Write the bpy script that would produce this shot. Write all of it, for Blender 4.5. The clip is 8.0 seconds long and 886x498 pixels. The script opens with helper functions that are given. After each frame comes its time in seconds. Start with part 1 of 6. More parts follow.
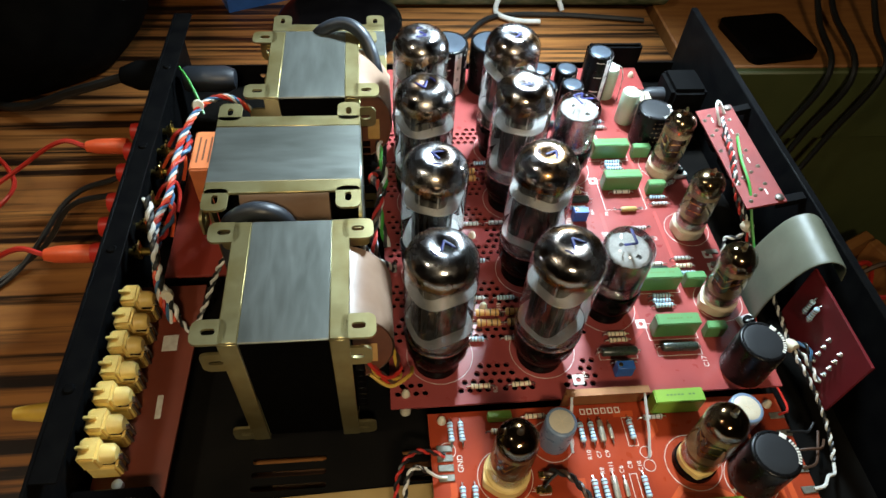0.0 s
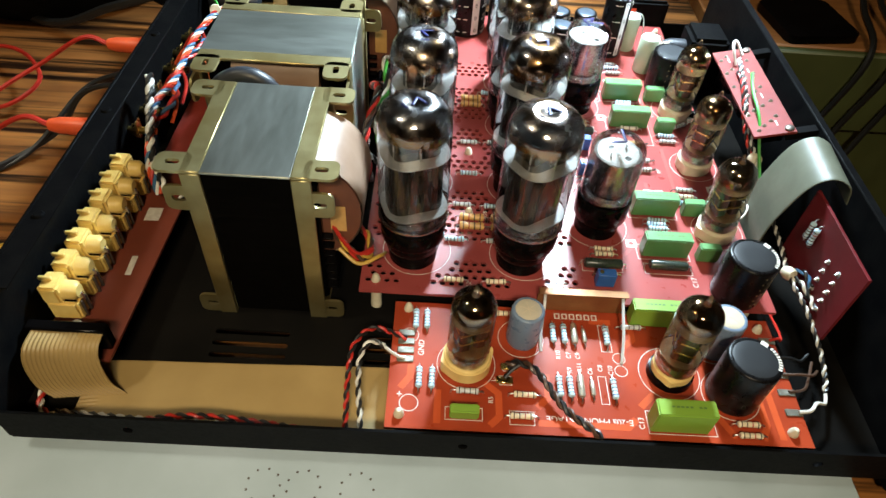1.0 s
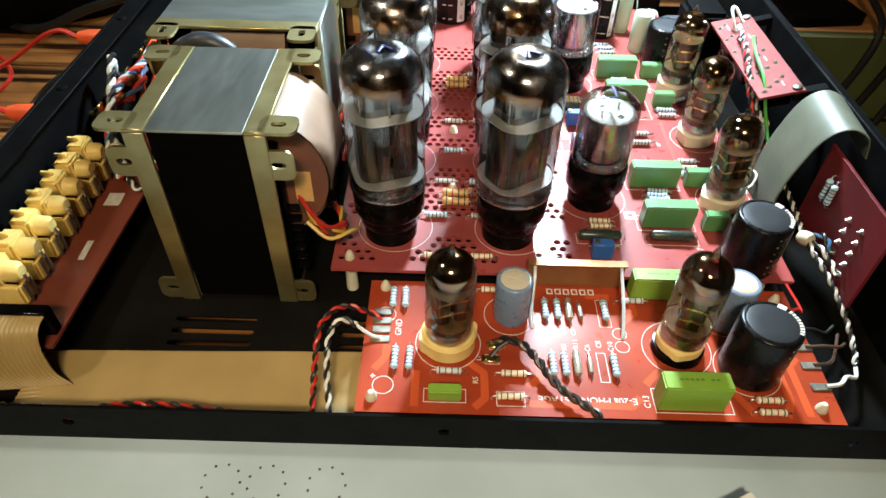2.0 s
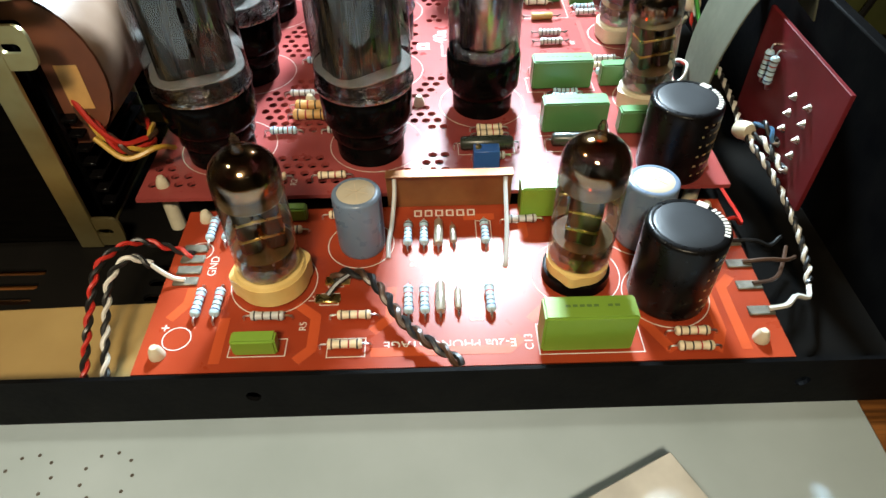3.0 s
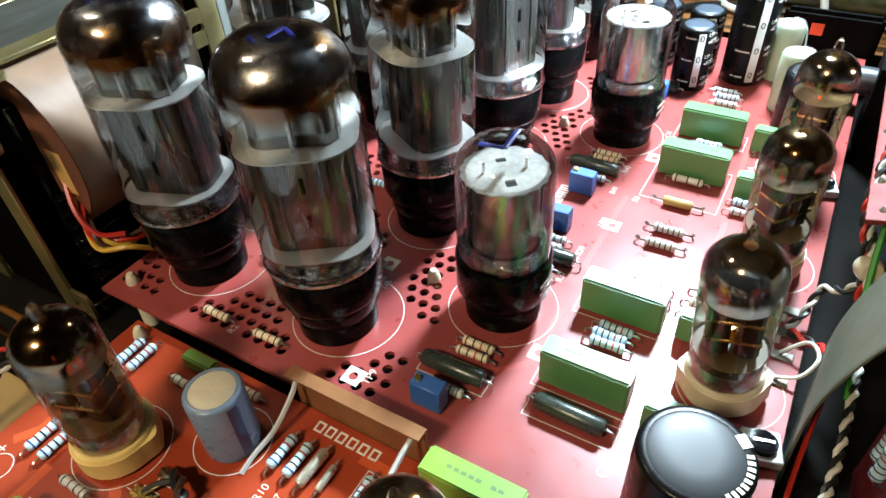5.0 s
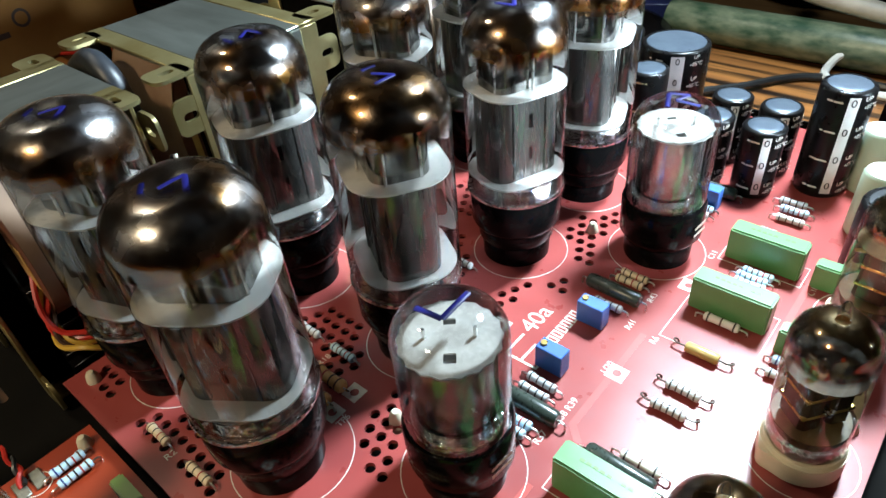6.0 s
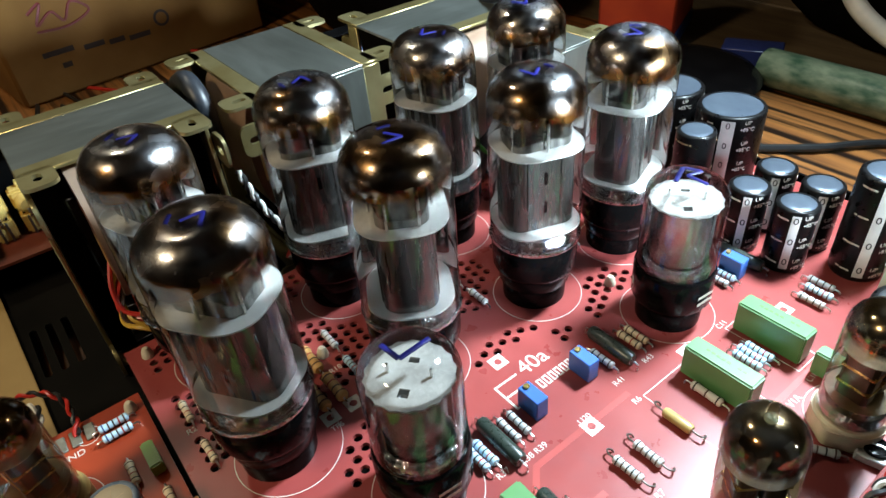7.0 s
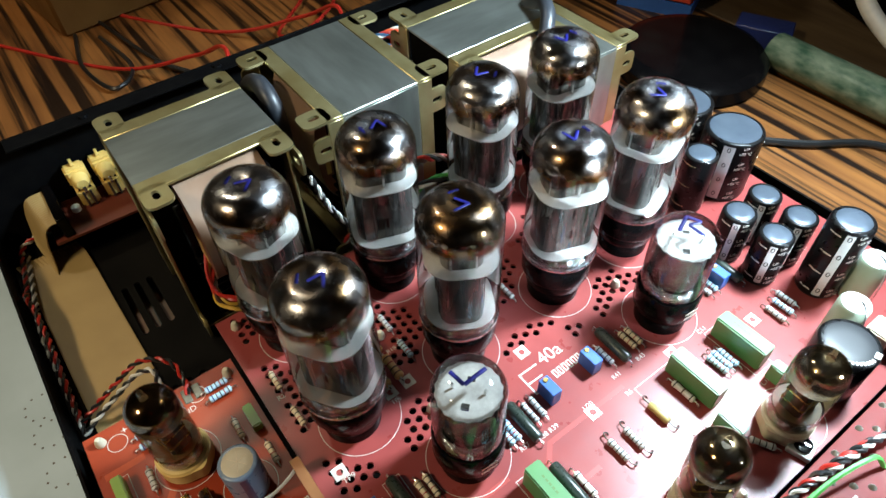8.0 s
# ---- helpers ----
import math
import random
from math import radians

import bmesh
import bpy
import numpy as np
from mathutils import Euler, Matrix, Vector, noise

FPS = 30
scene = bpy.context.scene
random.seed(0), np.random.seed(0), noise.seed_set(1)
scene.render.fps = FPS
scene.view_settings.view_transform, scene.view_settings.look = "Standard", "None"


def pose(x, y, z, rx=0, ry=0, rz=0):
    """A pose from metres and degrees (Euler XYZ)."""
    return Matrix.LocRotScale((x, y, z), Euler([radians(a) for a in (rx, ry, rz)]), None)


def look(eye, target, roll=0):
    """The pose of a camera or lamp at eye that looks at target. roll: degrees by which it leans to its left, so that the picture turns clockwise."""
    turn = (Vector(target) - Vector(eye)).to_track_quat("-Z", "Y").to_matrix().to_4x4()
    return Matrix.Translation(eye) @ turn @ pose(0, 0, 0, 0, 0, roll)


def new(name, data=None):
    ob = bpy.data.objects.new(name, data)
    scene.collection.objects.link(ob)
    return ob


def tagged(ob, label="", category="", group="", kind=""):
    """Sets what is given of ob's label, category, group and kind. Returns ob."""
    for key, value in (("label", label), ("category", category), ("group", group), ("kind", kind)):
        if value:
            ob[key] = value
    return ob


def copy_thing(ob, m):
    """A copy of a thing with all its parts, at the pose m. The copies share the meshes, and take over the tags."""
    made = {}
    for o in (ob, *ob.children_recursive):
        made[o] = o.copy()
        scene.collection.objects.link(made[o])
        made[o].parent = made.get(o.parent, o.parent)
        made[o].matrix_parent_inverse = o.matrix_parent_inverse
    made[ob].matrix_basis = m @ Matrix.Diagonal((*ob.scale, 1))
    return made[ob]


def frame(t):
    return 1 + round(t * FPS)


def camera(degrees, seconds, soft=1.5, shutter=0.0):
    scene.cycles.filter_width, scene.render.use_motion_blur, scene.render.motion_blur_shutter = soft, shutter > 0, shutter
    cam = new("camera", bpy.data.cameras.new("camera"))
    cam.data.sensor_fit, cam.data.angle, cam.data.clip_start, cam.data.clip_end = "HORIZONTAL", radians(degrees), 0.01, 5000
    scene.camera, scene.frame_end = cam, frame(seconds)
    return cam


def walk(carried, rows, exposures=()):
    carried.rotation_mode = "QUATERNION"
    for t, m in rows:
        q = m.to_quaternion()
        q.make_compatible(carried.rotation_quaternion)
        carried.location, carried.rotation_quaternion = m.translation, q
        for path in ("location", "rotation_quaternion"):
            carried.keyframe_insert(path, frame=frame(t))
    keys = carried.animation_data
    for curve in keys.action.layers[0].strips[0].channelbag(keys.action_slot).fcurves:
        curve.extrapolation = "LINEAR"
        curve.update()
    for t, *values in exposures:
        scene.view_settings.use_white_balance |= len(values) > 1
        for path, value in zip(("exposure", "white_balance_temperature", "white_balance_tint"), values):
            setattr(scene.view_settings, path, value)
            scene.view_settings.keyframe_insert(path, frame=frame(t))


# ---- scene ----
cam = camera(68.67, 8.0)
PATH = [
    (0, (-0.0231, 0.0170, 0.3471), (0.0062, 0.2069, 0.1168), 4.72),
    (0.5, (0.0078, -0.0118, 0.3240), (0.0166, 0.1879, 0.1002), 4.05),
    (1, (0.0135, -0.0395, 0.2921), (0.0208, 0.1650, 0.0727), 4.74),
    (1.2, (0.0151, -0.0466, 0.2843), (0.0204, 0.1620, 0.0688), 3.90),
    (2.3, (0.0459, -0.0320, 0.2298), (0.0460, 0.1882, 0.0260), 1.57),
    (2.5, (0.0585, -0.0229, 0.2131), (0.0591, 0.1998, 0.0121), 3.13),
    (3, (0.0874, -0.0116, 0.1859), (0.0908, 0.2005, -0.0263), -0.85),
    (3.5, (0.1289, 0.0072, 0.1822), (0.0836, 0.2258, -0.0183), -1.42),
    (4, (0.1704, 0.0155, 0.1731), (0.0585, 0.2133, -0.0227), -4.73),
    (4.5, (0.1742, 0.0419, 0.1809), (0.0483, 0.2311, -0.0150), -4.38),
    (5, (0.1723, 0.0918, 0.1884), (0.0501, 0.2827, -0.0081), -3.81),
    (5.2, (0.1725, 0.1070, 0.1874), (0.0436, 0.2953, -0.0074), -3.70),
    (6.3, (0.1866, 0.1604, 0.2039), (0.0128, 0.3200, 0.0186), -7.18),
    (6.5, (0.1915, 0.1641, 0.2089), (0.0104, 0.3160, 0.0241), -7.71),
    (7, (0.2104, 0.1698, 0.2166), (0.0145, 0.3049, 0.0340), -5.77),
    (7.5, (0.2194, 0.1536, 0.2443), (0.0255, 0.2824, 0.0551), -1.27),
    (8, (0.2000, 0.1526, 0.2932), (0.0355, 0.2681, 0.0705), -2.35),
]
walk(cam, [(t, look(eye, target, roll)) for t, eye, target, roll in PATH], [(0.0, -0.28), (1.0, 0.25), (2.5, 0.40), (4.0, 0.22), (5.0, 0.20), (6.5, -0.24), (7.0, -0.28), (8.0, -0.24)])

# ---- light ----
world = bpy.data.worlds.new("world")
scene.world = world
world.use_nodes = True
world.node_tree.nodes["Background"].inputs[0].default_value = (0.9, 0.75, 0.6, 1)
world.node_tree.nodes["Background"].inputs[1].default_value = 0.005


def lamp(name, kind, place, target, power, colour, size, spot=0, blend=0.5):
    data = bpy.data.lights.new(name, kind)
    data.energy, data.color = power, colour
    if kind == "AREA":
        data.shape, data.size = "DISK", size
    else:
        data.shadow_soft_size = size
    if kind == "SPOT":
        data.spot_size, data.spot_blend = radians(spot), blend
    ob = new(name, data)
    ob.matrix_world = look(place, target)
    return ob


lamp("work_lamp", "SPOT", (0.135, 0.515, 0.385), (0.072, 0.350, 0.04), 40.0, (0.68, 0.87, 1.0), 0.035, 97, 1.0)
lamp("bench_lamp", "SPOT", (0.46, 0.43, 0.20), (0.04, 0.335, 0.088), 62.0, (0.66, 0.85, 1.0), 0.03, 25, 0.7)
lamp("room_lamp", "AREA", (-0.02, -0.50, 0.80), (0.03, 0.25, 0.04), 4.8, (1.0, 0.81, 0.51), 0.12)
lamp("side_lamp", "AREA", (-0.55, 0.10, 0.95), (-0.05, 0.18, 0.0), 2.2, (1.0, 0.92, 0.70), 0.10)
# Added fill spot, no known lamp: brightens the pale sheet and board front.
lamp("desk_lamp", "SPOT", (0.06, -0.34, 0.60), (0.02, 0.04, 0.0), 8.0, (1.0, 0.93, 0.78), 0.04, 38, 1.0)

# ---- materials ----


def mat(name, base, rough=0.5, metal=0.0, second=None, scale=60.0, bump=0.0, coat=0.0, spec=0.5, rvar=0.12, stretch=(1, 1, 1), detail=4.0, bscale=0.0):
    m = bpy.data.materials.new(name)
    m.use_nodes = True
    nt = m.node_tree
    p = nt.nodes["Principled BSDF"]
    p.inputs["Metallic"].default_value = metal
    p.inputs["Coat Weight"].default_value = coat
    p.inputs["Specular IOR Level"].default_value = spec
    p.inputs["Coat Roughness"].default_value = 0.25
    tex = nt.nodes.new("ShaderNodeTexCoord")
    mp = nt.nodes.new("ShaderNodeMapping")
    mp.inputs["Scale"].default_value = stretch
    nt.links.new(tex.outputs["Object"], mp.inputs["Vector"])
    n = nt.nodes.new("ShaderNodeTexNoise")
    n.inputs["Scale"].default_value, n.inputs["Detail"].default_value = scale, detail
    nt.links.new(mp.outputs["Vector"], n.inputs["Vector"])
    ramp = nt.nodes.new("ShaderNodeValToRGB")
    ramp.color_ramp.elements[0].position, ramp.color_ramp.elements[1].position = 0.35, 0.68
    second = second or tuple(c * 0.72 for c in base)
    ramp.color_ramp.elements[0].color = (*base, 1)
    ramp.color_ramp.elements[1].color = (*second, 1)
    nt.links.new(n.outputs["Fac"], ramp.inputs["Fac"])
    nt.links.new(ramp.outputs["Color"], p.inputs["Base Color"])
    n2 = nt.nodes.new("ShaderNodeTexNoise")
    n2.inputs["Scale"].default_value, n2.inputs["Detail"].default_value = scale * 5, 3
    nt.links.new(mp.outputs["Vector"], n2.inputs["Vector"])
    mr = nt.nodes.new("ShaderNodeMapRange")
    mr.inputs["To Min"].default_value, mr.inputs["To Max"].default_value = max(0.02, rough - rvar), min(1, rough + rvar)
    nt.links.new(n2.outputs["Fac"], mr.inputs["Value"])
    nt.links.new(mr.outputs["Result"], p.inputs["Roughness"])
    if bump:
        b = nt.nodes.new("ShaderNodeBump")
        b.inputs["Strength"].default_value, b.inputs["Distance"].default_value = bump, 0.0008
        nb = n2
        if bscale:
            nb = nt.nodes.new("ShaderNodeTexNoise")
            nb.inputs["Scale"].default_value = bscale
            nt.links.new(mp.outputs["Vector"], nb.inputs["Vector"])
        nt.links.new(nb.outputs["Fac"], b.inputs["Height"])
        nt.links.new(b.outputs["Normal"], p.inputs["Normal"])
    return m


def glow(name, colour, power):
    m = bpy.data.materials.new(name)
    m.use_nodes = True
    p = m.node_tree.nodes["Principled BSDF"]
    p.inputs["Base Color"].default_value = (*colour, 1)
    p.inputs["Emission Color"].default_value = (*colour, 1)
    p.inputs["Emission Strength"].default_value = power
    return m


def thin_glass(name, tint, blend=0.25, rough=0.03, floor_gloss=0.05):
    m = bpy.data.materials.new(name)
    m.use_nodes = True
    nt = m.node_tree
    out = nt.nodes["Material Output"]
    nt.nodes.remove(nt.nodes["Principled BSDF"])
    clear, gloss, mix = nt.nodes.new("ShaderNodeBsdfTransparent"), nt.nodes.new("ShaderNodeBsdfGlossy"), nt.nodes.new("ShaderNodeMixShader")
    clear.inputs["Color"].default_value = (*tint, 1)
    gloss.inputs["Roughness"].default_value = rough
    lw = nt.nodes.new("ShaderNodeLayerWeight")
    lw.inputs["Blend"].default_value = blend
    mr = nt.nodes.new("ShaderNodeMapRange")
    mr.inputs["To Min"].default_value, mr.inputs["To Max"].default_value = floor_gloss, 0.85
    nt.links.new(lw.outputs["Fresnel"], mr.inputs["Value"])
    nt.links.new(mr.outputs["Result"], mix.inputs["Fac"])
    nt.links.new(clear.outputs[0], mix.inputs[1])
    nt.links.new(gloss.outputs[0], mix.inputs[2])
    nt.links.new(mix.outputs[0], out.inputs["Surface"])
    return m


def getter_mat(name, z0, z1, light, dark, cover=1.0, haze=(0.12, 0.40)):
    """Mirror deposit inside a valve's dome: silver above, sooty brown patches that double as painted room reflections,
    a ragged brown edge between the heights z0 and z1.
    """
    m = bpy.data.materials.new(name)
    m.use_nodes = True
    nt = m.node_tree
    p, out = nt.nodes["Principled BSDF"], nt.nodes["Material Output"]
    p.inputs["Metallic"].default_value = 1.0
    p.inputs["Coat Weight"].default_value, p.inputs["Coat Roughness"].default_value = 0.8, 0.02
    tex = nt.nodes.new("ShaderNodeTexCoord")
    info = nt.nodes.new("ShaderNodeObjectInfo")
    shift = nt.nodes.new("ShaderNodeMath")
    shift.operation = "MULTIPLY"
    shift.inputs[1].default_value = 7.0
    nt.links.new(info.outputs["Random"], shift.inputs[0])
    sep = nt.nodes.new("ShaderNodeSeparateXYZ")
    nt.links.new(tex.outputs["Object"], sep.inputs[0])
    waves = []
    for scale, detail, skew in ((48, 2, 0.6), (130, 3, 0.0), (42, 1, 0.0)):
        n = nt.nodes.new("ShaderNodeTexNoise")
        n.noise_dimensions = "4D"
        n.inputs["Scale"].default_value, n.inputs["Detail"].default_value, n.inputs["Distortion"].default_value = scale, detail, skew
        nt.links.new(tex.outputs["Object"], n.inputs["Vector"])
        nt.links.new(shift.outputs[0], n.inputs["W"])
        waves.append(n)
    soot_reflection, fine, swell = waves
    mr = nt.nodes.new("ShaderNodeMapRange")
    mr.clamp = False
    mr.inputs["From Min"].default_value, mr.inputs["From Max"].default_value = z0, z1
    nt.links.new(sep.outputs["Z"], mr.inputs["Value"])
    add = nt.nodes.new("ShaderNodeMath")
    add.operation = "MULTIPLY_ADD"
    add.inputs[1].default_value, add.inputs[2].default_value = 0.9, -0.45
    nt.links.new(soot_reflection.outputs["Fac"], add.inputs[0])
    total = nt.nodes.new("ShaderNodeMath")
    total.operation, total.use_clamp = "ADD", True
    nt.links.new(mr.outputs["Result"], total.inputs[0])
    nt.links.new(add.outputs[0], total.inputs[1])
    ramp = nt.nodes.new("ShaderNodeValToRGB")
    ramp.color_ramp.elements[0].color, ramp.color_ramp.elements[1].color = (*dark, 1), (*light, 1)
    ramp.color_ramp.elements[0].position, ramp.color_ramp.elements[1].position = 0.10, 0.85
    mid = ramp.color_ramp.elements.new(0.42)
    mid.color = (*(1.2 * c for c in dark), 1)
    nt.links.new(total.outputs[0], ramp.inputs["Fac"])
    patch = nt.nodes.new("ShaderNodeMapRange")
    patch.inputs["From Min"].default_value, patch.inputs["From Max"].default_value = 0.42, 0.58
    nt.links.new(soot_reflection.outputs["Fac"], patch.inputs["Value"])
    tint = nt.nodes.new("ShaderNodeMix")
    tint.data_type, tint.blend_type = "RGBA", "MULTIPLY"
    tint.inputs[7].default_value = (0.42, 0.25, 0.115, 1)
    nt.links.new(patch.outputs["Result"], tint.inputs[0])
    nt.links.new(ramp.outputs["Color"], tint.inputs[6])
    nt.links.new(tint.outputs[2], p.inputs["Base Color"])
    gl = nt.nodes.new("ShaderNodeMapRange")
    gl.inputs["From Min"].default_value, gl.inputs["From Max"].default_value = 0.35, 0.65
    gl.inputs["To Min"].default_value, gl.inputs["To Max"].default_value = haze
    nt.links.new(fine.outputs["Fac"], gl.inputs["Value"])
    nt.links.new(gl.outputs["Result"], p.inputs["Roughness"])
    bmp = nt.nodes.new("ShaderNodeBump")
    bmp.inputs["Strength"].default_value, bmp.inputs["Distance"].default_value = 0.26, 0.0015
    nt.links.new(swell.outputs["Fac"], bmp.inputs["Height"])
    nt.links.new(bmp.outputs["Normal"], p.inputs["Normal"])
    clear, mix = nt.nodes.new("ShaderNodeBsdfTransparent"), nt.nodes.new("ShaderNodeMixShader")
    fade = nt.nodes.new("ShaderNodeMapRange")
    fade.inputs["From Min"].default_value, fade.inputs["From Max"].default_value = 0.0, 0.30
    fade.inputs["To Max"].default_value = cover
    nt.links.new(total.outputs[0], fade.inputs["Value"])
    nt.links.new(fade.outputs["Result"], mix.inputs["Fac"])
    nt.links.new(clear.outputs[0], mix.inputs[1])
    nt.links.new(p.outputs[0], mix.inputs[2])
    nt.links.new(mix.outputs[0], out.inputs["Surface"])
    return m


def beaded_glass(name, tint, share):
    """Thick moulded glass that glitters: clear, with bumpy gloss mixed in."""
    m = thin_glass(name, tint, 0.4, 0.08, share)
    nt = m.node_tree
    n, b = nt.nodes.new("ShaderNodeTexNoise"), nt.nodes.new("ShaderNodeBump")
    n.inputs["Scale"].default_value = 420
    tex = nt.nodes.new("ShaderNodeTexCoord")
    nt.links.new(tex.outputs["Object"], n.inputs["Vector"])
    b.inputs["Strength"].default_value, b.inputs["Distance"].default_value = 0.9, 0.0012
    nt.links.new(n.outputs["Fac"], b.inputs["Height"])
    nt.links.new(b.outputs["Normal"], nt.nodes["Glossy BSDF"].inputs["Normal"])
    return m


def zebra_wood(name):
    m = mat(name, (0.34, 0.135, 0.034), 0.42, 0, (0.18, 0.066, 0.018), 9, 0.15, 0.15, stretch=(1, 9, 1))
    nt = m.node_tree
    p = nt.nodes["Principled BSDF"]
    tex = nt.nodes["Texture Coordinate"]
    mp = nt.nodes.new("ShaderNodeMapping")
    mp.inputs["Scale"].default_value = (0.9, 46, 1)
    nt.links.new(tex.outputs["Object"], mp.inputs["Vector"])
    w = nt.nodes.new("ShaderNodeTexNoise")
    w.inputs["Scale"].default_value, w.inputs["Detail"].default_value, w.inputs["Roughness"].default_value = 2.4, 5.0, 0.62
    w.inputs["Distortion"].default_value = 0.25
    nt.links.new(mp.outputs["Vector"], w.inputs["Vector"])
    r = nt.nodes.new("ShaderNodeValToRGB")
    r.color_ramp.elements[0].position, r.color_ramp.elements[1].position = 0.415, 0.535
    r.color_ramp.elements[0].color, r.color_ramp.elements[1].color = (0.04, 0.033, 0.03, 1), (1, 1, 1, 1)
    nt.links.new(w.outputs["Fac"], r.inputs["Fac"])
    mul = nt.nodes.new("ShaderNodeMix")
    mul.data_type, mul.blend_type = "RGBA", "MULTIPLY"
    mul.inputs[0].default_value = 1.0
    old = p.inputs["Base Color"].links[0].from_socket
    nt.links.new(old, mul.inputs[6])
    nt.links.new(r.outputs["Color"], mul.inputs[7])
    nt.links.new(mul.outputs[2], p.inputs["Base Color"])
    return m


# One red on both boards: phono shifted orange for warm lamplight, main pinker for cool.
BOARD = mat("red_board", (0.295, 0.057, 0.051), 0.31, 0, (0.225, 0.040, 0.037), 30, 0.03, 0.0, spec=0.34, rvar=0.10)
PHONOBOARD = mat("orange_red_board", (0.33, 0.047, 0.017), 0.31, 0, (0.24, 0.031, 0.011), 30, 0.03, 0.0, spec=0.20, rvar=0.10)
TRACE = mat("red_trace", (0.48, 0.078, 0.024), 0.32, 0, (0.41, 0.064, 0.02), 60, 0.02, spec=0.20)
MAINTRACE = mat("pale_red_trace", (0.40, 0.072, 0.062), 0.32, 0, (0.35, 0.062, 0.052), 60, 0.02, spec=0.36)
DARKBOARD = mat("brown_red_board", (0.27, 0.035, 0.022), 0.45, 0, (0.22, 0.028, 0.018), 40)
MAROON = mat("maroon_board", (0.15, 0.014, 0.018), 0.42, 0, (0.10, 0.010, 0.012), 40, spec=0.35)
INPUTBOARD = mat("brown_board", (0.17, 0.035, 0.018), 0.5, 0, (0.13, 0.027, 0.014), 40)
PINKBOARD = mat("pink_red_board", (0.19, 0.024, 0.020), 0.6, 0, (0.14, 0.018, 0.015), 40, spec=0.3)
TINNED = mat("tinned_tab", (0.23, 0.22, 0.18), 0.42, 0.5, (0.14, 0.13, 0.10), 300, 0.2)
SILK = mat("white_print", (0.66, 0.63, 0.56), 0.6, 0, (0.52, 0.47, 0.41), 300)
BLACKSTEEL = mat("black_paint", (0.003, 0.003, 0.0034), 0.45, 0, (0.005, 0.005, 0.005), 90, 0.08, spec=0.025)
FLOORSTEEL = mat("floor_paint", (0.004, 0.0037, 0.0034), 0.5, 0, (0.008, 0.007, 0.006), 25, 0.06, spec=0.02, stretch=(1, 1, 1))
STEEL = mat("bare_steel", (0.36, 0.38, 0.345), 0.33, 0.88, (0.25, 0.265, 0.235), 26, 0.0, stretch=(3.5, 0.8, 1), rvar=0.06, detail=6.0)
PLATED = mat("yellow_zinc", (0.44, 0.38, 0.19), 0.36, 0.85, (0.30, 0.23, 0.09), 45, 0.0, rvar=0.08)
# Near black on every side of the core, far darker than the top plate.
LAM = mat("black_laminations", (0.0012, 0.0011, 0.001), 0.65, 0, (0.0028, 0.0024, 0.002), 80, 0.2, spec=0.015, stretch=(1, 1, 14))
# Cream wrap with the shade round the coil put into its colour.
PAPER = mat("cream_wrap", (0.30, 0.20, 0.14), 0.42, 0, (0.21, 0.125, 0.08), 40, 0.1)
BROWN = mat("brown_card", (0.16, 0.055, 0.028), 0.5, 0, (0.10, 0.035, 0.02), 50)
GLASS = thin_glass("valve_glass", (0.91, 0.905, 0.895), 0.28, 0.03, 0.05)
GLASSB = thin_glass("small_valve_glass", (0.96, 0.94, 0.90), 0.28, 0.03, 0.05)
GETTER = getter_mat("getter_mirror", 0.0795, 0.0915, (0.70, 0.69, 0.71), (0.44, 0.22, 0.06), 0.97, (0.08, 0.34))
GETTERN = getter_mat("small_getter_mirror", 0.0405, 0.0475, (0.40, 0.30, 0.18), (0.30, 0.14, 0.04), 0.95, (0.04, 0.18))
STEMGLASS = beaded_glass("moulded_glass", (0.80, 0.82, 0.84), 0.62)
# Lighter upright streaks in the anode grey stand in for lamp reflections.
PLATE = mat("grey_anode", (0.15, 0.142, 0.135), 0.27, 0.75, (0.075, 0.068, 0.06), 60, 0.02, stretch=(1, 1, 0.12))
CHROME = mat("bright_anode", (0.62, 0.62, 0.62), 0.22, 1.0, (0.45, 0.45, 0.45), 60)
# Upright pale and dark streaks in the colour imitate reflections on the cage.
CAGE = mat("dark_cage", (0.34, 0.33, 0.31), 0.15, 1.0, (0.04, 0.037, 0.034), 220, stretch=(1, 1, 0.05), rvar=0.05)
MICA = mat("mica", (0.86, 0.85, 0.82), 0.30, 0, (0.70, 0.68, 0.63), 90, rvar=0.15)
MICAD = mat("clear_mica", (0.50, 0.49, 0.46), 0.26, 0, (0.34, 0.33, 0.31), 160)
see_through, mica_mix = MICAD.node_tree.nodes.new("ShaderNodeBsdfTransparent"), MICAD.node_tree.nodes.new("ShaderNodeMixShader")
mica_mix.inputs["Fac"].default_value = 0.62
MICAD.node_tree.links.new(see_through.outputs[0], mica_mix.inputs[1])
MICAD.node_tree.links.new(MICAD.node_tree.nodes["Principled BSDF"].outputs[0], mica_mix.inputs[2])
MICAD.node_tree.links.new(mica_mix.outputs[0], MICAD.node_tree.nodes["Material Output"].inputs["Surface"])
BAKE = mat("black_bakelite", (0.002, 0.0017, 0.0018), 0.16, 0, (0.0035, 0.003, 0.003), 60, 0, 0.0, spec=0.07, rvar=0.06)
IVORY = mat("ivory_ceramic", (0.72, 0.52, 0.20), 0.36, 0, (0.60, 0.40, 0.13), 100, 0.1)
PALE = mat("pale_ceramic", (0.62, 0.52, 0.38), 0.45, 0, (0.5, 0.4, 0.27), 100, 0.1)
WIRE = mat("bright_wire", (0.75, 0.74, 0.72), 0.28, 1.0)
DARKWIRE = mat("dark_wire", (0.16, 0.14, 0.12), 0.4, 0.8)
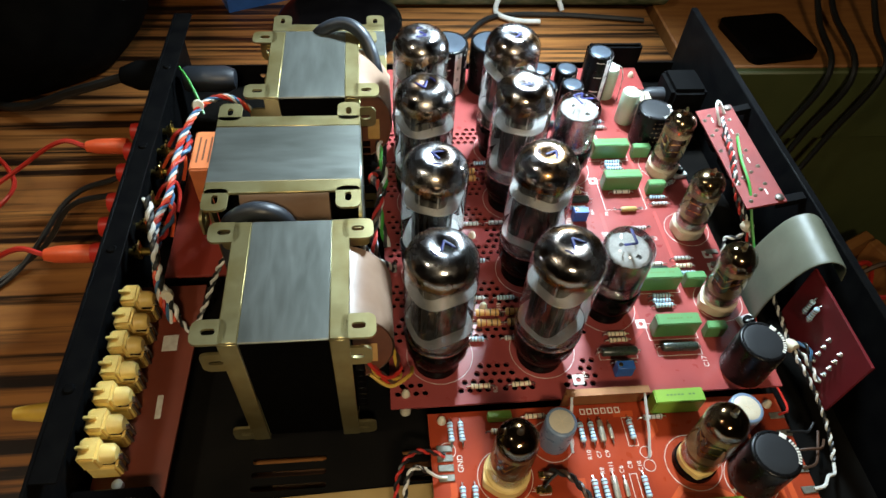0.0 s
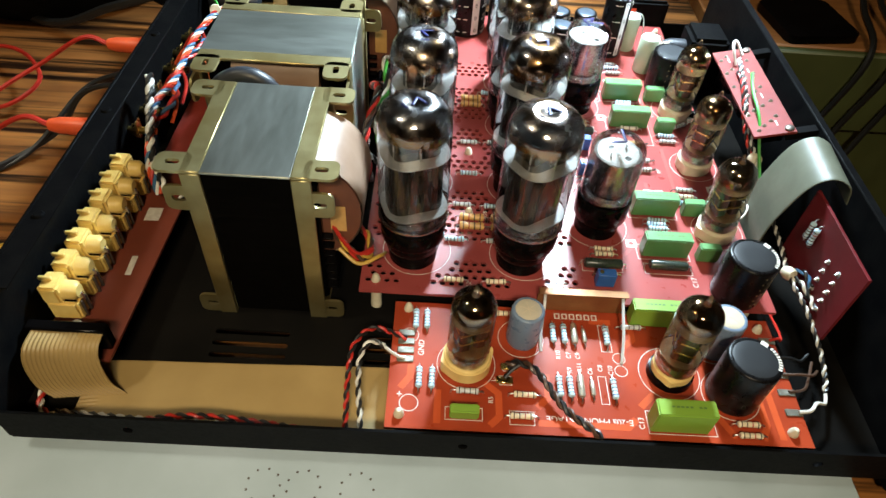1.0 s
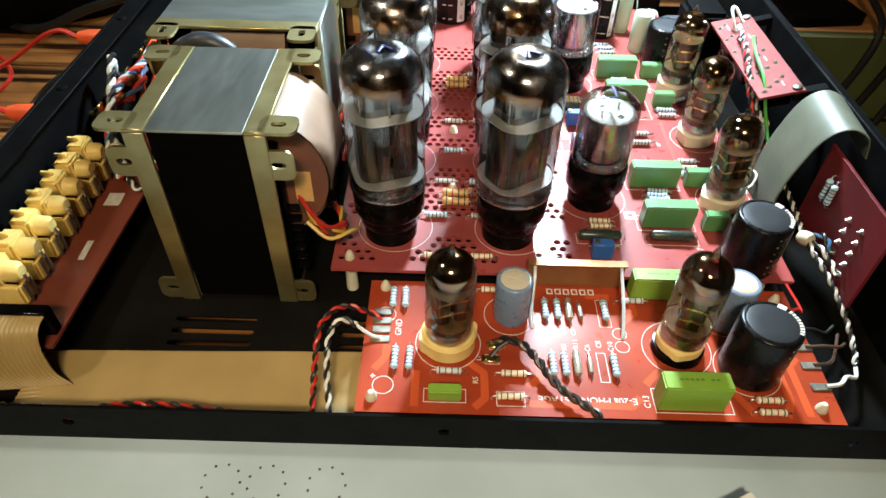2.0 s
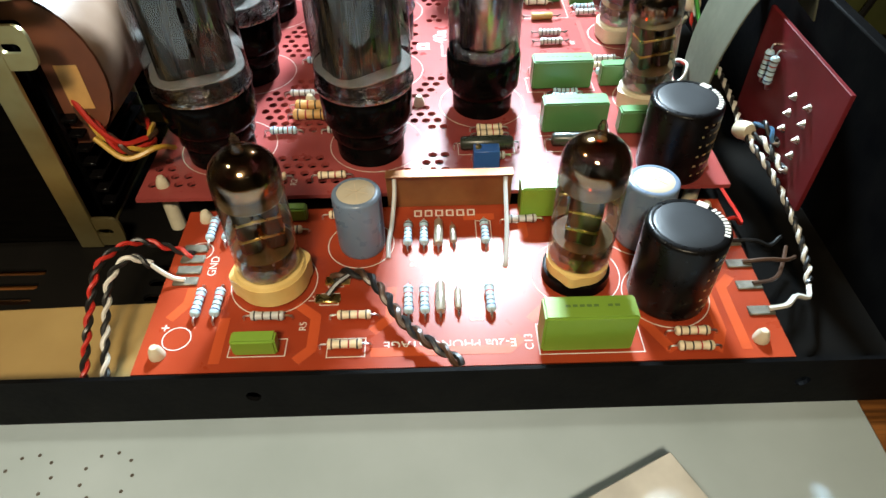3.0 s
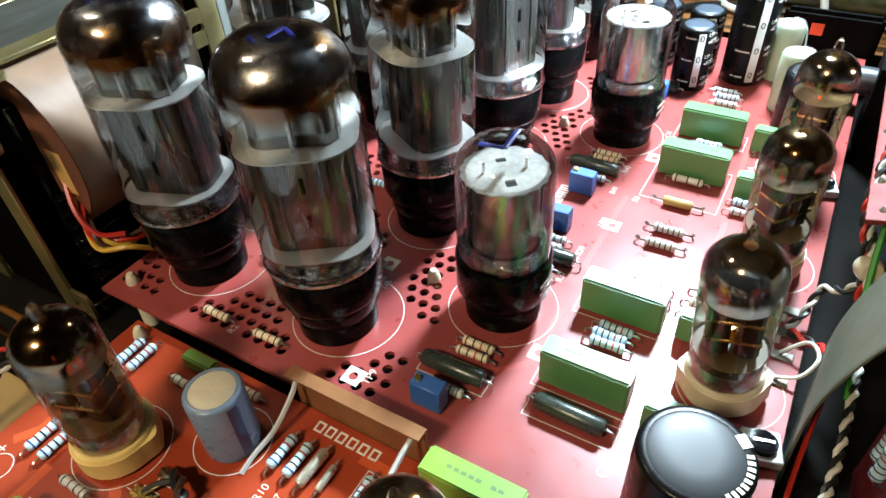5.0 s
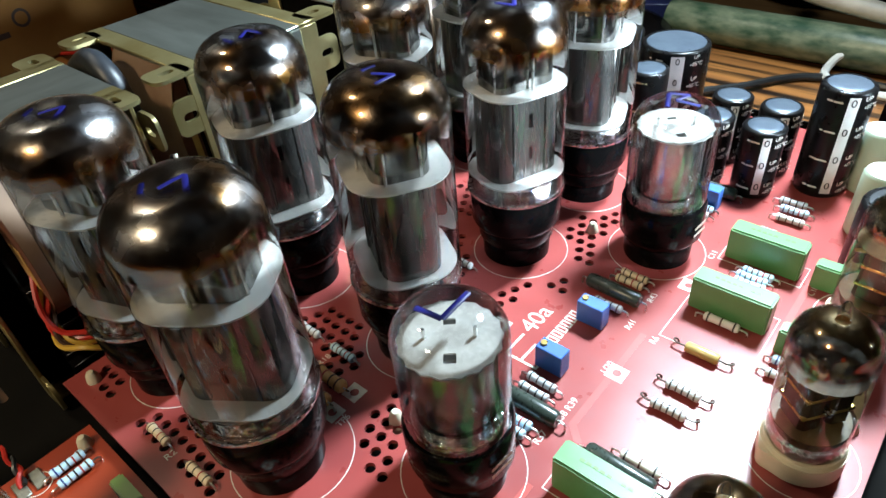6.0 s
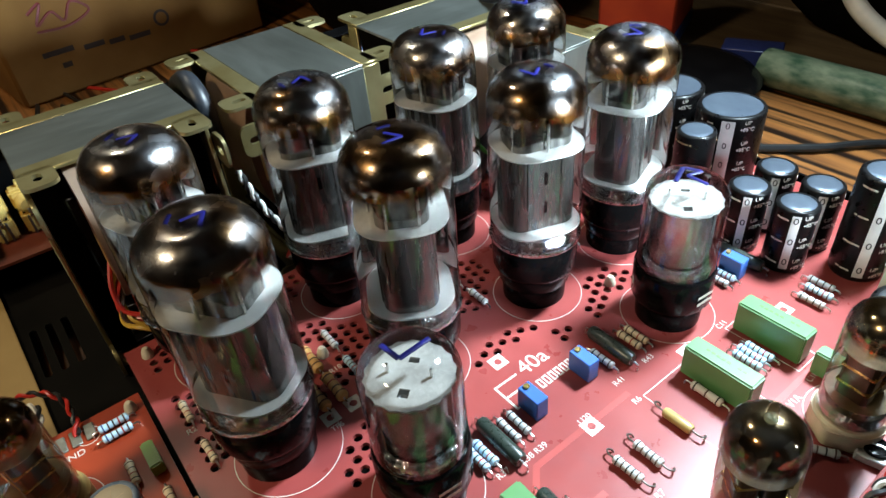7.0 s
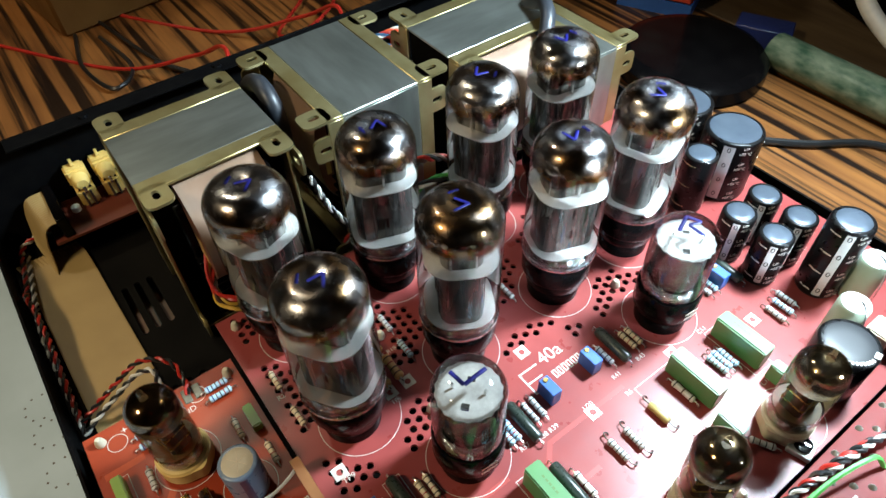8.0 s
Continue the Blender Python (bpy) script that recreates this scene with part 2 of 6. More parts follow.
GREENCAP = mat("green_case", (0.095, 0.24, 0.085), 0.36, 0, (0.08, 0.205, 0.07), 60, 0.04)
OLIVECAP = mat("olive_case", (0.20, 0.34, 0.04), 0.38, 0, (0.17, 0.30, 0.035), 60, 0.04)
BLACKSLEEVE = mat("black_sleeve", (0.003, 0.0028, 0.003), 0.30, 0, (0.005, 0.0045, 0.0045), 60, 0, 0.0, spec=0.18)
BLUESLEEVE = mat("blue_sleeve", (0.15, 0.205, 0.29), 0.30, 0, (0.12, 0.17, 0.25), 60)
NAVY = mat("navy_stripe", (0.02, 0.03, 0.12), 0.35)
ALU = mat("cap_top", (0.085, 0.105, 0.13), 0.33, 0.5, (0.06, 0.075, 0.10), 70)
DULLTOP = mat("dull_cap_top", (0.020, 0.021, 0.023), 0.40, 0.0, (0.016, 0.017, 0.018), 60, 0.0, spec=0.32, rvar=0.03)
CREAMTOP = mat("cream_cap_top", (0.50, 0.44, 0.33), 0.42)
WHITESTRIPE = mat("white_stripe", (0.72, 0.72, 0.70), 0.4)
RBLUE = mat("pale_blue_lacquer", (0.46, 0.65, 0.75), 0.32, 0, (0.40, 0.58, 0.69), 200)
RCREAM = mat("cream_lacquer", (0.72, 0.61, 0.43), 0.38, 0, (0.62, 0.51, 0.34), 200)
RGREY = mat("grey_lacquer", (0.50, 0.50, 0.49), 0.38, 0, (0.42, 0.42, 0.41), 200)
RGOLD = mat("tan_lacquer", (0.62, 0.36, 0.12), 0.4, 0, (0.54, 0.30, 0.1), 200)
RSILVER = mat("silver_foil", (0.62, 0.57, 0.47), 0.3, 0.7, (0.5, 0.44, 0.34), 200)
RDARK = mat("dark_green_lacquer", (0.022, 0.03, 0.024), 0.3, 0, (0.03, 0.04, 0.03), 150)
BANDS = [mat("band_brown", (0.07, 0.025, 0.012), 0.45), mat("band_black", (0.012, 0.012, 0.012), 0.45), mat("band_red", (0.35, 0.02, 0.015), 0.45), mat("band_navy", (0.02, 0.04, 0.16), 0.45)]
POTBLUE = mat("blue_plastic", (0.03, 0.11, 0.36), 0.4, 0, (0.025, 0.09, 0.3), 90)
INK = mat("blue_ink", (0.004, 0.004, 0.055), 0.4, 0, (0.008, 0.008, 0.11), 200, spec=0.25)
NYLON = mat("nylon", (0.62, 0.56, 0.42), 0.45, 0, (0.52, 0.46, 0.33), 150)
RIBBON = mat("grey_ribbon", (0.12, 0.125, 0.09), 0.5, 0, (0.095, 0.10, 0.07), 60)
TAN = mat("tan_ribbon", (0.38, 0.26, 0.10), 0.45, 0, (0.31, 0.205, 0.075), 30)
JACK = mat("cream_plastic", (0.88, 0.65, 0.22), 0.42, 0, (0.74, 0.49, 0.12), 90, 0.1)
GOLD = mat("gold_plate", (0.75, 0.52, 0.16), 0.28, 1.0)
REDW = mat("red_cover", (0.50, 0.025, 0.015), 0.4)
BLACKW = mat("black_cover", (0.012, 0.012, 0.012), 0.4)
WHITEW = mat("white_cover", (0.70, 0.68, 0.62), 0.4)
GREENW = mat("green_cover", (0.06, 0.33, 0.05), 0.4)
YELLOWW = mat("yellow_cover", (0.60, 0.36, 0.05), 0.4)
BLUEW = mat("blue_cover", (0.05, 0.14, 0.26), 0.4)
GREYW = mat("grey_sleeve", (0.022, 0.025, 0.031), 0.42, 0, (0.014, 0.016, 0.02), 80)
BROWNW = mat("brown_cover", (0.07, 0.035, 0.02), 0.4)
RELAY = mat("salmon_plastic", (0.72, 0.22, 0.08), 0.45)
SMALLPLATE = mat("dark_anode", (0.10, 0.070, 0.036), 0.34, 0.6, (0.05, 0.035, 0.020), 90)
SMALLMICA = mat("amber_mica", (0.40, 0.26, 0.11), 0.35, 0, (0.24, 0.16, 0.07), 220)
ORANGE = mat("orange_plastic", (0.75, 0.10, 0.03), 0.4)
COPPER = mat("copper_sheet", (0.34, 0.16, 0.06), 0.45, 0.5, (0.24, 0.10, 0.04), 60, 0.1)
SHEET = mat("pale_mat", (0.44, 0.53, 0.585), 0.5, 0, (0.34, 0.42, 0.455), 14, 0.08, detail=9.0)
WOOD = zebra_wood("striped_wood")
CARD = mat("cardboard", (0.20, 0.098, 0.026), 0.8, 0, (0.15, 0.068, 0.018), 20, 0.1, spec=0.15)
BROWNINK = mat("dark_brown_ink", (0.022, 0.010, 0.006), 0.7)
REDBOX = mat("red_card", (0.72, 0.09, 0.03), 0.5, 0, (0.48, 0.04, 0.02), 20)
PIPE = mat("green_speckled", (0.030, 0.068, 0.038), 0.35, 0, (0.19, 0.22, 0.14), 70, 0.1, stretch=(1, 2, 2))
OLIVE = mat("olive_paint", (0.075, 0.09, 0.03), 0.5, 0, (0.055, 0.068, 0.024), 12)
PLANK = mat("orange_plank", (0.33, 0.14, 0.04), 0.5, 0, (0.24, 0.09, 0.026), 20, 0.1, stretch=(1, 8, 1))
CLOTH = mat("black_cloth", (0.002, 0.002, 0.0022), 0.8, 0, (0.004, 0.004, 0.004), 60, 0.2, spec=0.04)
ROOM = mat("brown_wall", (0.17, 0.13, 0.10), 0.85, 0, (0.12, 0.09, 0.066), 3)
ROOM2 = mat("dark_wood", (0.12, 0.08, 0.042), 0.6, 0, (0.08, 0.05, 0.027), 12, 0.1, stretch=(1, 8, 1))
HEAT = glow("heater_glow", (1.0, 0.10, 0.015), 1.5)
OLIVEINK = mat("dark_olive_ink", (0.10, 0.19, 0.045), 0.5)
GOLDINK = mat("gold_ink", (0.42, 0.33, 0.17), 0.5, 0, (0.30, 0.23, 0.12), 400)

# ---- mesh helpers ----
FLOOR, PHONO, MAIN = 0.015, 0.030, 0.035  # heights of the tray floor and of the two boards' tops


def part(name, bm, material, parent=None, label="", smooth=True, angle=40):
    me = bpy.data.meshes.new(name)
    bmesh.ops.recalc_face_normals(bm, faces=bm.faces[:])
    bm.to_mesh(me)
    bm.free()
    for m in material if isinstance(material, list) else [material]:
        me.materials.append(m)
    if smooth:
        me.shade_smooth()
        me.set_sharp_from_angle(angle=radians(angle))
    ob = new(name, me)
    if parent:
        ob.parent = parent
    if label:
        ob["label"] = label
    return ob


def again(ob, parent, m, name=None):
    """One more piece on the same mesh."""
    o = new(name or ob.name.split(".")[0], ob.data)
    o.parent = parent
    o.matrix_basis = m
    return o


def thing(name, label, category, m=None, group="", kind=""):
    ob = tagged(new(name), label, category, group, kind)
    if m is not None:
        ob.matrix_basis = m
    return ob


def box(x0, x1, y0, y1, z0, z1, bevel=0.0, bm=None, seg=1):
    own = bmesh.new()
    bmesh.ops.create_cube(own, size=1, matrix=Matrix.Translation(((x0 + x1) / 2, (y0 + y1) / 2, (z0 + z1) / 2)) @ Matrix.Diagonal((x1 - x0, y1 - y0, z1 - z0, 1)))
    if bevel:
        bmesh.ops.bevel(own, geom=own.edges[:], offset=bevel, segments=seg, affect="EDGES")
    return join(bm, own)


def join(bm, own):
    if bm is None:
        return own
    me = bpy.data.meshes.new("tmp")
    own.to_mesh(me)
    own.free()
    bm.from_mesh(me)
    bpy.data.meshes.remove(me)
    return bm


def lathe(profile, seg=32, bm=None, m=None):
    """A body turned round z from (radius, height) pairs."""
    own = bmesh.new()
    rings = []
    for r, z in profile:
        if r < 1e-6:
            rings.append([own.verts.new((0, 0, z))])
        else:
            rings.append([own.verts.new((r * math.cos(a), r * math.sin(a), z)) for a in (2 * math.pi * i / seg for i in range(seg))])
    for a, b in zip(rings, rings[1:]):
        for i in range(seg):
            j = (i + 1) % seg
            if len(a) == 1 and len(b) > 1:
                own.faces.new((a[0], b[j], b[i]))
            elif len(b) == 1 and len(a) > 1:
                own.faces.new((a[i], a[j], b[0]))
            elif len(a) > 1:
                own.faces.new((a[i], a[j], b[j], b[i]))
    if m is not None:
        bmesh.ops.transform(own, matrix=m, verts=own.verts[:])
    return join(bm, own)


def smooth_line(points, n=8):
    pts = [Vector(p) for p in points]
    ext = [pts[0] * 2 - pts[1]] + pts + [pts[-1] * 2 - pts[-2]]
    out = []
    for i in range(1, len(ext) - 2):
        a, b, c, d = ext[i - 1:i + 3]
        for k in range(n):
            t = k / n
            out.append(0.5 * ((2 * b) + (c - a) * t + (2 * a - 5 * b + 4 * c - d) * t * t + (3 * b - a - 3 * c + d) * t ** 3))
    out.append(pts[-1])
    return out


def sweep(line, r, seg=6, bm=None):
    """A round wire along a line of points."""
    own = bmesh.new()
    rings, side = [], None
    for i, p in enumerate(line):
        d = (line[min(i + 1, len(line) - 1)] - line[max(i - 1, 0)]).normalized()
        if side is None:
            side = d.orthogonal().normalized()
        side = (side - d * side.dot(d)).normalized()
        up = d.cross(side)
        rings.append([own.verts.new(p + r * (math.cos(a) * side + math.sin(a) * up)) for a in (2 * math.pi * k / seg for k in range(seg))])
    for a, b in zip(rings, rings[1:]):
        for k in range(seg):
            own.faces.new((a[k], a[(k + 1) % seg], b[(k + 1) % seg], b[k]))
    own.faces.new(rings[0])
    own.faces.new(rings[-1])
    return join(bm, own)


def wire(points, r, seg=6, n=8, bm=None):
    return sweep(smooth_line(points, n), r, seg, bm)


def strand(points, r, phase, pitch=0.008, off=None):
    """One strand of a twisted pair along a line."""
    base = smooth_line(points, 24)
    out, run, side = [], 0.0, None
    for i, p in enumerate(base):
        d = (base[min(i + 1, len(base) - 1)] - base[max(i - 1, 0)]).normalized()
        if i:
            run += (p - base[i - 1]).length
        side = d.orthogonal().normalized() if side is None else (side - d * side.dot(d)).normalized()
        a = phase + 2 * math.pi * run / pitch
        out.append(p + (off or r) * (math.cos(a) * side + math.sin(a) * d.cross(side)))
    return sweep(out, r, 6)


def twisted_pair(label, points, colours, r=0.00075, pitch=0.009):
    t = thing("twisted_wires", label, "cable", group="hook-up wiring")
    for i, c in enumerate(colours):
        part("wire", strand(points, r, 2 * math.pi * i / len(colours), pitch, r * (1.0 if len(colours) < 3 else 1.25)), c, t)
    return t


def single_wire(label, points, colour, r=0.0007):
    t = part("wire", wire(points, r), colour)
    return tagged(t, label, "cable", "hook-up wiring")


def flat(loops, z0, z1, bm=None):
    """A plate between two heights from an outer loop and hole loops, as lists of (x, y)."""
    own = bmesh.new()
    edges = []
    for loop in loops:
        vs = [own.verts.new((x, y, z1)) for x, y in loop]
        edges += [own.edges.new((vs[i], vs[(i + 1) % len(vs)])) for i in range(len(vs))]
    bmesh.ops.triangle_fill(own, use_beauty=True, use_dissolve=False, edges=edges)
    faces = own.faces[:]
    made = bmesh.ops.extrude_face_region(own, geom=faces)
    down = [v for v in made["geom"] if isinstance(v, bmesh.types.BMVert)]
    bmesh.ops.translate(own, vec=(0, 0, z0 - z1), verts=down)
    return join(bm, own)


def circle(cx, cy, r, n=10, ry=None):
    return [(cx + r * math.cos(2 * math.pi * i / n), cy + (ry or r) * math.sin(2 * math.pi * i / n)) for i in range(n)]


def slot(cx, cy, lx, w, n=5):
    h, r = max(lx / 2 - w / 2, 0), w / 2
    return [(cx + h + r * math.cos(a), cy + r * math.sin(a)) for a in (-math.pi / 2 + math.pi * i / n for i in range(n + 1))] + \
           [(cx - h + r * math.cos(a), cy + r * math.sin(a)) for a in (math.pi / 2 + math.pi * i / n for i in range(n + 1))]


def rrect(x0, x1, y0, y1, r, n=3):
    out = []
    for cx, cy, a0 in ((x1 - r, y0 + r, -90), (x1 - r, y1 - r, 0), (x0 + r, y1 - r, 90), (x0 + r, y0 + r, 180)):
        out += [(cx + r * math.cos(radians(a0 + 90 * i / n)), cy + r * math.sin(radians(a0 + 90 * i / n))) for i in range(n + 1)]
    return out


def ring_bm(cx, cy, r, z, w=0.00030, n=48):
    return flat([circle(cx, cy, r + w / 2, n), circle(cx, cy, r - w / 2, n)], z, z + 0.00006)


def lettering(text, size, m, material, parent, name="lettering"):
    cu = bpy.data.curves.new("text", "FONT")
    cu.body, cu.size, cu.extrude, cu.align_x, cu.align_y = text, size, 0.00003, "CENTER", "CENTER"
    tmp = new("text", cu)
    bpy.context.view_layer.update()
    me = bpy.data.meshes.new_from_object(tmp.evaluated_get(bpy.context.evaluated_depsgraph_get()))
    bpy.data.objects.remove(tmp)
    bpy.data.curves.remove(cu)
    me.materials.clear()
    me.materials.append(material)
    ob = new(name, me)
    ob.parent = parent
    ob.matrix_basis = m
    return ob


def bar(x, y, w, h, z, parent, rz=0, material=None, name="print_bar"):
    ob = part(name, box(-w / 2, w / 2, -h / 2, h / 2, 0, 0.00006), material or SILK, parent, smooth=False)
    ob.matrix_basis = pose(x, y, z, 0, 0, rz)
    return ob


def frame_print(x0, x1, y0, y1, z, parent, w=0.0003):
    return part("outline_print", flat([[(x0, y0), (x1, y0), (x1, y1), (x0, y1)], [(x0 + w, y0 + w), (x1 - w, y0 + w), (x1 - w, y1 - w), (x0 + w, y1 - w)]], z, z + 0.00006), SILK, parent, smooth=False)


# ---- room and table ----
# Unseen room shell, added to give the valve domes reflections and bounce light.
tagged(part("wall_north", box(-2.0, 2.0, 1.9, 2.0, -0.75, 1.7), ROOM, smooth=False), "unseen plain brown wall added for reflections and bounce", "wall", kind="structure")
tagged(part("wall_south", box(-2.0, 2.0, -2.0, -1.9, -0.75, 1.7), ROOM, smooth=False), "unseen plain brown wall added for reflections and bounce", "wall", kind="structure")
tagged(part("wall_west", box(-2.1, -2.0, -2.0, 2.0, -0.75, 1.7), ROOM, smooth=False), "unseen plain brown wall added for reflections and bounce", "wall", kind="structure")
tagged(part("wall_east", box(2.0, 2.1, -2.0, 2.0, -0.75, 1.7), ROOM, smooth=False), "unseen plain brown wall added for reflections and bounce", "wall", kind="structure")
tagged(part("ceiling", box(-2.1, 2.1, -2.0, 2.0, 1.7, 1.8), ROOM, smooth=False), "unseen plain ceiling added for reflections and bounce", "ceiling", kind="structure")
tagged(part("floor", box(-2.1, 2.1, -2.0, 2.0, -0.85, -0.75), ROOM, smooth=False), "dark floor under the table", "floor", kind="structure")
table = thing("work_table", "work table with dark striped zebra wood top", "table")
part("tabletop", box(-0.75, 0.262, -0.35, 0.66, -0.025, 0.0, 0.002), WOOD, table)
for lx, ly in ((-0.7, -0.3), (0.23, -0.3), (-0.7, 0.6), (0.23, 0.6)):
    part("leg", box(lx - 0.025, lx + 0.025, ly - 0.025, ly + 0.025, -0.75, -0.025, 0.003), WOOD, table)
sheet = thing("paper_sheet", "pale grey-green sheet with printed dotted circles on the table", "paper")
part("sheet", box(-0.30, 0.222, -0.16, 0.12, 0.0005, 0.003, 0.0008), SHEET, sheet)
dot = None
for cx in (-0.054, -0.036, -0.012):
    for i in range(9):
        a = 2 * math.pi * i / 9
        m = pose(cx + 0.0075 * math.cos(a), 0.0795 + 0.0075 * math.sin(a), 0.00302)
        dot = part("printed_dot", flat([circle(0, 0, 0.0006, 8)], 0, 0.00005), DARKWIRE, sheet) if dot is None else dot
        if cx == -0.054 and i == 0:
            dot.matrix_basis = m
        else:
            again(dot, sheet, m)

# ---- chassis ----
XL, XR, YF, YB, TOP = -0.166, 0.232, 0.093, 0.472, 0.080
tray = thing("chassis_tray", "black painted steel amplifier chassis without its cover", "chassis")
slots = [slot(-0.073, y, 0.038, 0.0032) for y in (0.139, 0.146, 0.153)] + [slot(0.0, y, 0.030, 0.0032) for y in (0.139, 0.146, 0.153)]
part("tray_floor", flat([[(XL, YF), (XR, YF), (XR, YB), (XL, YB)]] + slots, FLOOR - 0.0012, FLOOR), FLOORSTEEL, tray, "dark grey floor with vent slots", smooth=False)


def lip(y0, y1, holes):
    """Upright lip with screw holes, along x."""
    bm = flat([[(XL, 0.013), (XR, 0.013), (XR, 0.0345), (XL, 0.0345)]] + [circle(x, 0.0245, 0.0023, 12) for x in holes], y0, y1)
    bmesh.ops.transform(bm, matrix=Matrix(((1, 0, 0, 0), (0, 0, 1, 0), (0, 1, 0, 0), (0, 0, 0, 1))), verts=bm.verts[:])
    return bm


part("front_lip", lip(YF - 0.0013, YF, (-0.112, 0.034, 0.193)), BLACKSTEEL, tray, smooth=False)
part("far_lip", lip(YB, YB + 0.0013, (-0.112, 0.034, 0.193)), BLACKSTEEL, tray, smooth=False)
rear = part("rear_panel", box(XL - 0.002, XL, YF - 0.001, YB + 0.001, 0.013, TOP, 0.0004), BLACKSTEEL, tray)
part("rear_flange", box(XL, XL + 0.011, YF + 0.03, YB, TOP - 0.0012, TOP, 0.0003), BLACKSTEEL, tray)
part("front_panel", box(XR, XR + 0.005, YF - 0.004, YB + 0.004, 0.006, TOP + 0.003, 0.0007), BLACKSTEEL, tray, "thick black front panel")
foot = part("foot", lathe([(0, 0.003), (0.011, 0.003), (0.012, 0.0045), (0.012, 0.012), (0.011, 0.0135), (0, 0.0135)], 24), BLACKW, tray)
foot.matrix_basis = pose(-0.13, 0.112, 0)
for fx, fy in ((0.20, 0.112), (-0.13, 0.455), (0.20, 0.455)):
    again(foot, tray, pose(fx, fy, 0))
flange_screw = part("screw", lathe([(0, 0.0012), (0.002, 0.001), (0.0028, 0), (0.0028, -0.0005), (0, -0.0005)], 14), BLACKSTEEL, tray)
flange_screw.matrix_basis = pose(XL + 0.005, 0.165, TOP)
for fy in (0.245, 0.325, 0.405):
    again(flange_screw, tray, pose(XL + 0.005, fy, TOP))

# ---- boards ----
ROWS_Y = (0.199, 0.255, 0.315, 0.366)
COLS_X = (0.008, 0.0655)
DRIVERS = ((0.1085, 0.2255), (0.1085, 0.3435))


def vent_holes():
    spots, out = [(x, y) for x in COLS_X for y in ROWS_Y], []
    for j in range(46):
        for i in range(25):
            x, y = -0.016 + i * 0.0048 + (j % 2) * 0.0024, 0.1765 + j * 0.0047
            near = min(spots, key=lambda s: math.hypot(s[0] - x, s[1] - y))
            dx, dy = x - near[0], y - near[1]
            d = math.hypot(dx, dy)
            lone = min(math.hypot(x - u, y - v) for u, v in DRIVERS)
            if 0.0205 < d < 0.034 and abs(dx) > 0.0085 and abs(dy) > 0.0065 and x < 0.093 and lone > 0.0205 and not (x > 0.082 and 0.262 < y < 0.300):
                out.append(circle(x, y, 0.0017, 10))
    return out


main = thing("main_circuit_board", "large red main circuit board with white print and vent holes", "circuit board")
part("board", flat([[(-0.020, 0.1685), (0.195, 0.1685), (0.195, 0.464), (-0.020, 0.464)]] + vent_holes(), MAIN - 0.0016, MAIN), BOARD, main, smooth=False)
phono = thing("phono_circuit_board", "smaller red phono stage circuit board with white print", "circuit board")
part("board", flat([[(-0.001, 0.0965), (0.191, 0.0965), (0.191, 0.1665), (-0.001, 0.1665)]], PHONO - 0.0016, PHONO), PHONOBOARD, phono, smooth=False)
for b, spots, z in ((main, [(-0.012, 0.176), (0.188, 0.181), (0.082, 0.226), (0.083, 0.340), (0.187, 0.30), (-0.012, 0.452), (0.188, 0.452), (0.036, 0.229), (0.036, 0.284)], MAIN), (phono, [(0.005, 0.103), (0.183, 0.103), (0.006, 0.162), (0.184, 0.160)], PHONO)):
    first = None
    for x, y in spots:
        if first is None:
            first = part("standoff", lathe([(0, 0.0045), (0.0011, 0.0042), (0.0019, 0.0028), (0.0024, 0.0006), (0.0024, 0), (0.0012, -0.0005), (0.0026, -0.0017), (0.003, FLOOR - z), (0, FLOOR - z)], 12), NYLON, b, "cream nylon standoff")
            first.matrix_basis = pose(x, y, z)
        else:
            again(first, b, pose(x, y, z))
ZP, ZM = PHONO + 0.00004, MAIN + 0.00004
for x in COLS_X:
    for y in ROWS_Y:
        part("ring_print", ring_bm(x, y, 0.0182, ZM, 0.00028), SILK, main)
for x, y in DRIVERS:
    part("ring_print", ring_bm(x, y, 0.0178, ZM, 0.00028), SILK, main)
for x, y in ((0.179, 0.226), (0.179, 0.284), (0.179, 0.345)):
    part("ring_print", ring_bm(x, y, 0.0145, ZM), SILK, main)
for x, y, r in ((0.035, 0.131, 0.0138), (0.1325, 0.1315, 0.0145), (0.062, 0.1475, 0.0112), (0.1595, 0.1215, 0.0135), (0.157, 0.150, 0.0115), (0.009, 0.109, 0.0042), (0.1095, 0.1385, 0.003), (0.1095, 0.1315, 0.003), (0.0075, 0.146, 0.0042)):
    part("ring_print", ring_bm(x, y, r, ZP), SILK, phono)
for x0, x1, y0, y1 in ((0.117, 0.148, 0.0995, 0.111), (0.0255, 0.0425, 0.1015, 0.108), (0.0545, 0.066, 0.1005, 0.1075), (0.0975, 0.1015, 0.113, 0.128), (0.1015, 0.107, 0.142, 0.158), (0.0505, 0.0565, 0.1205, 0.1255), (0.0525, 0.0575, 0.128, 0.1325)):
    frame_print(x0, x1, y0, y1, ZP, phono)
for x0, x1, y0, y1 in ((0.129, 0.158, 0.201, 0.2125), (0.129, 0.158, 0.2335, 0.2455), (0.129, 0.158, 0.303, 0.332), (0.129, 0.158, 0.351, 0.363), (0.131, 0.157, 0.1905, 0.1985), (0.097, 0.119, 0.190, 0.198)):
    frame_print(x0, x1, y0, y1, ZM, main)
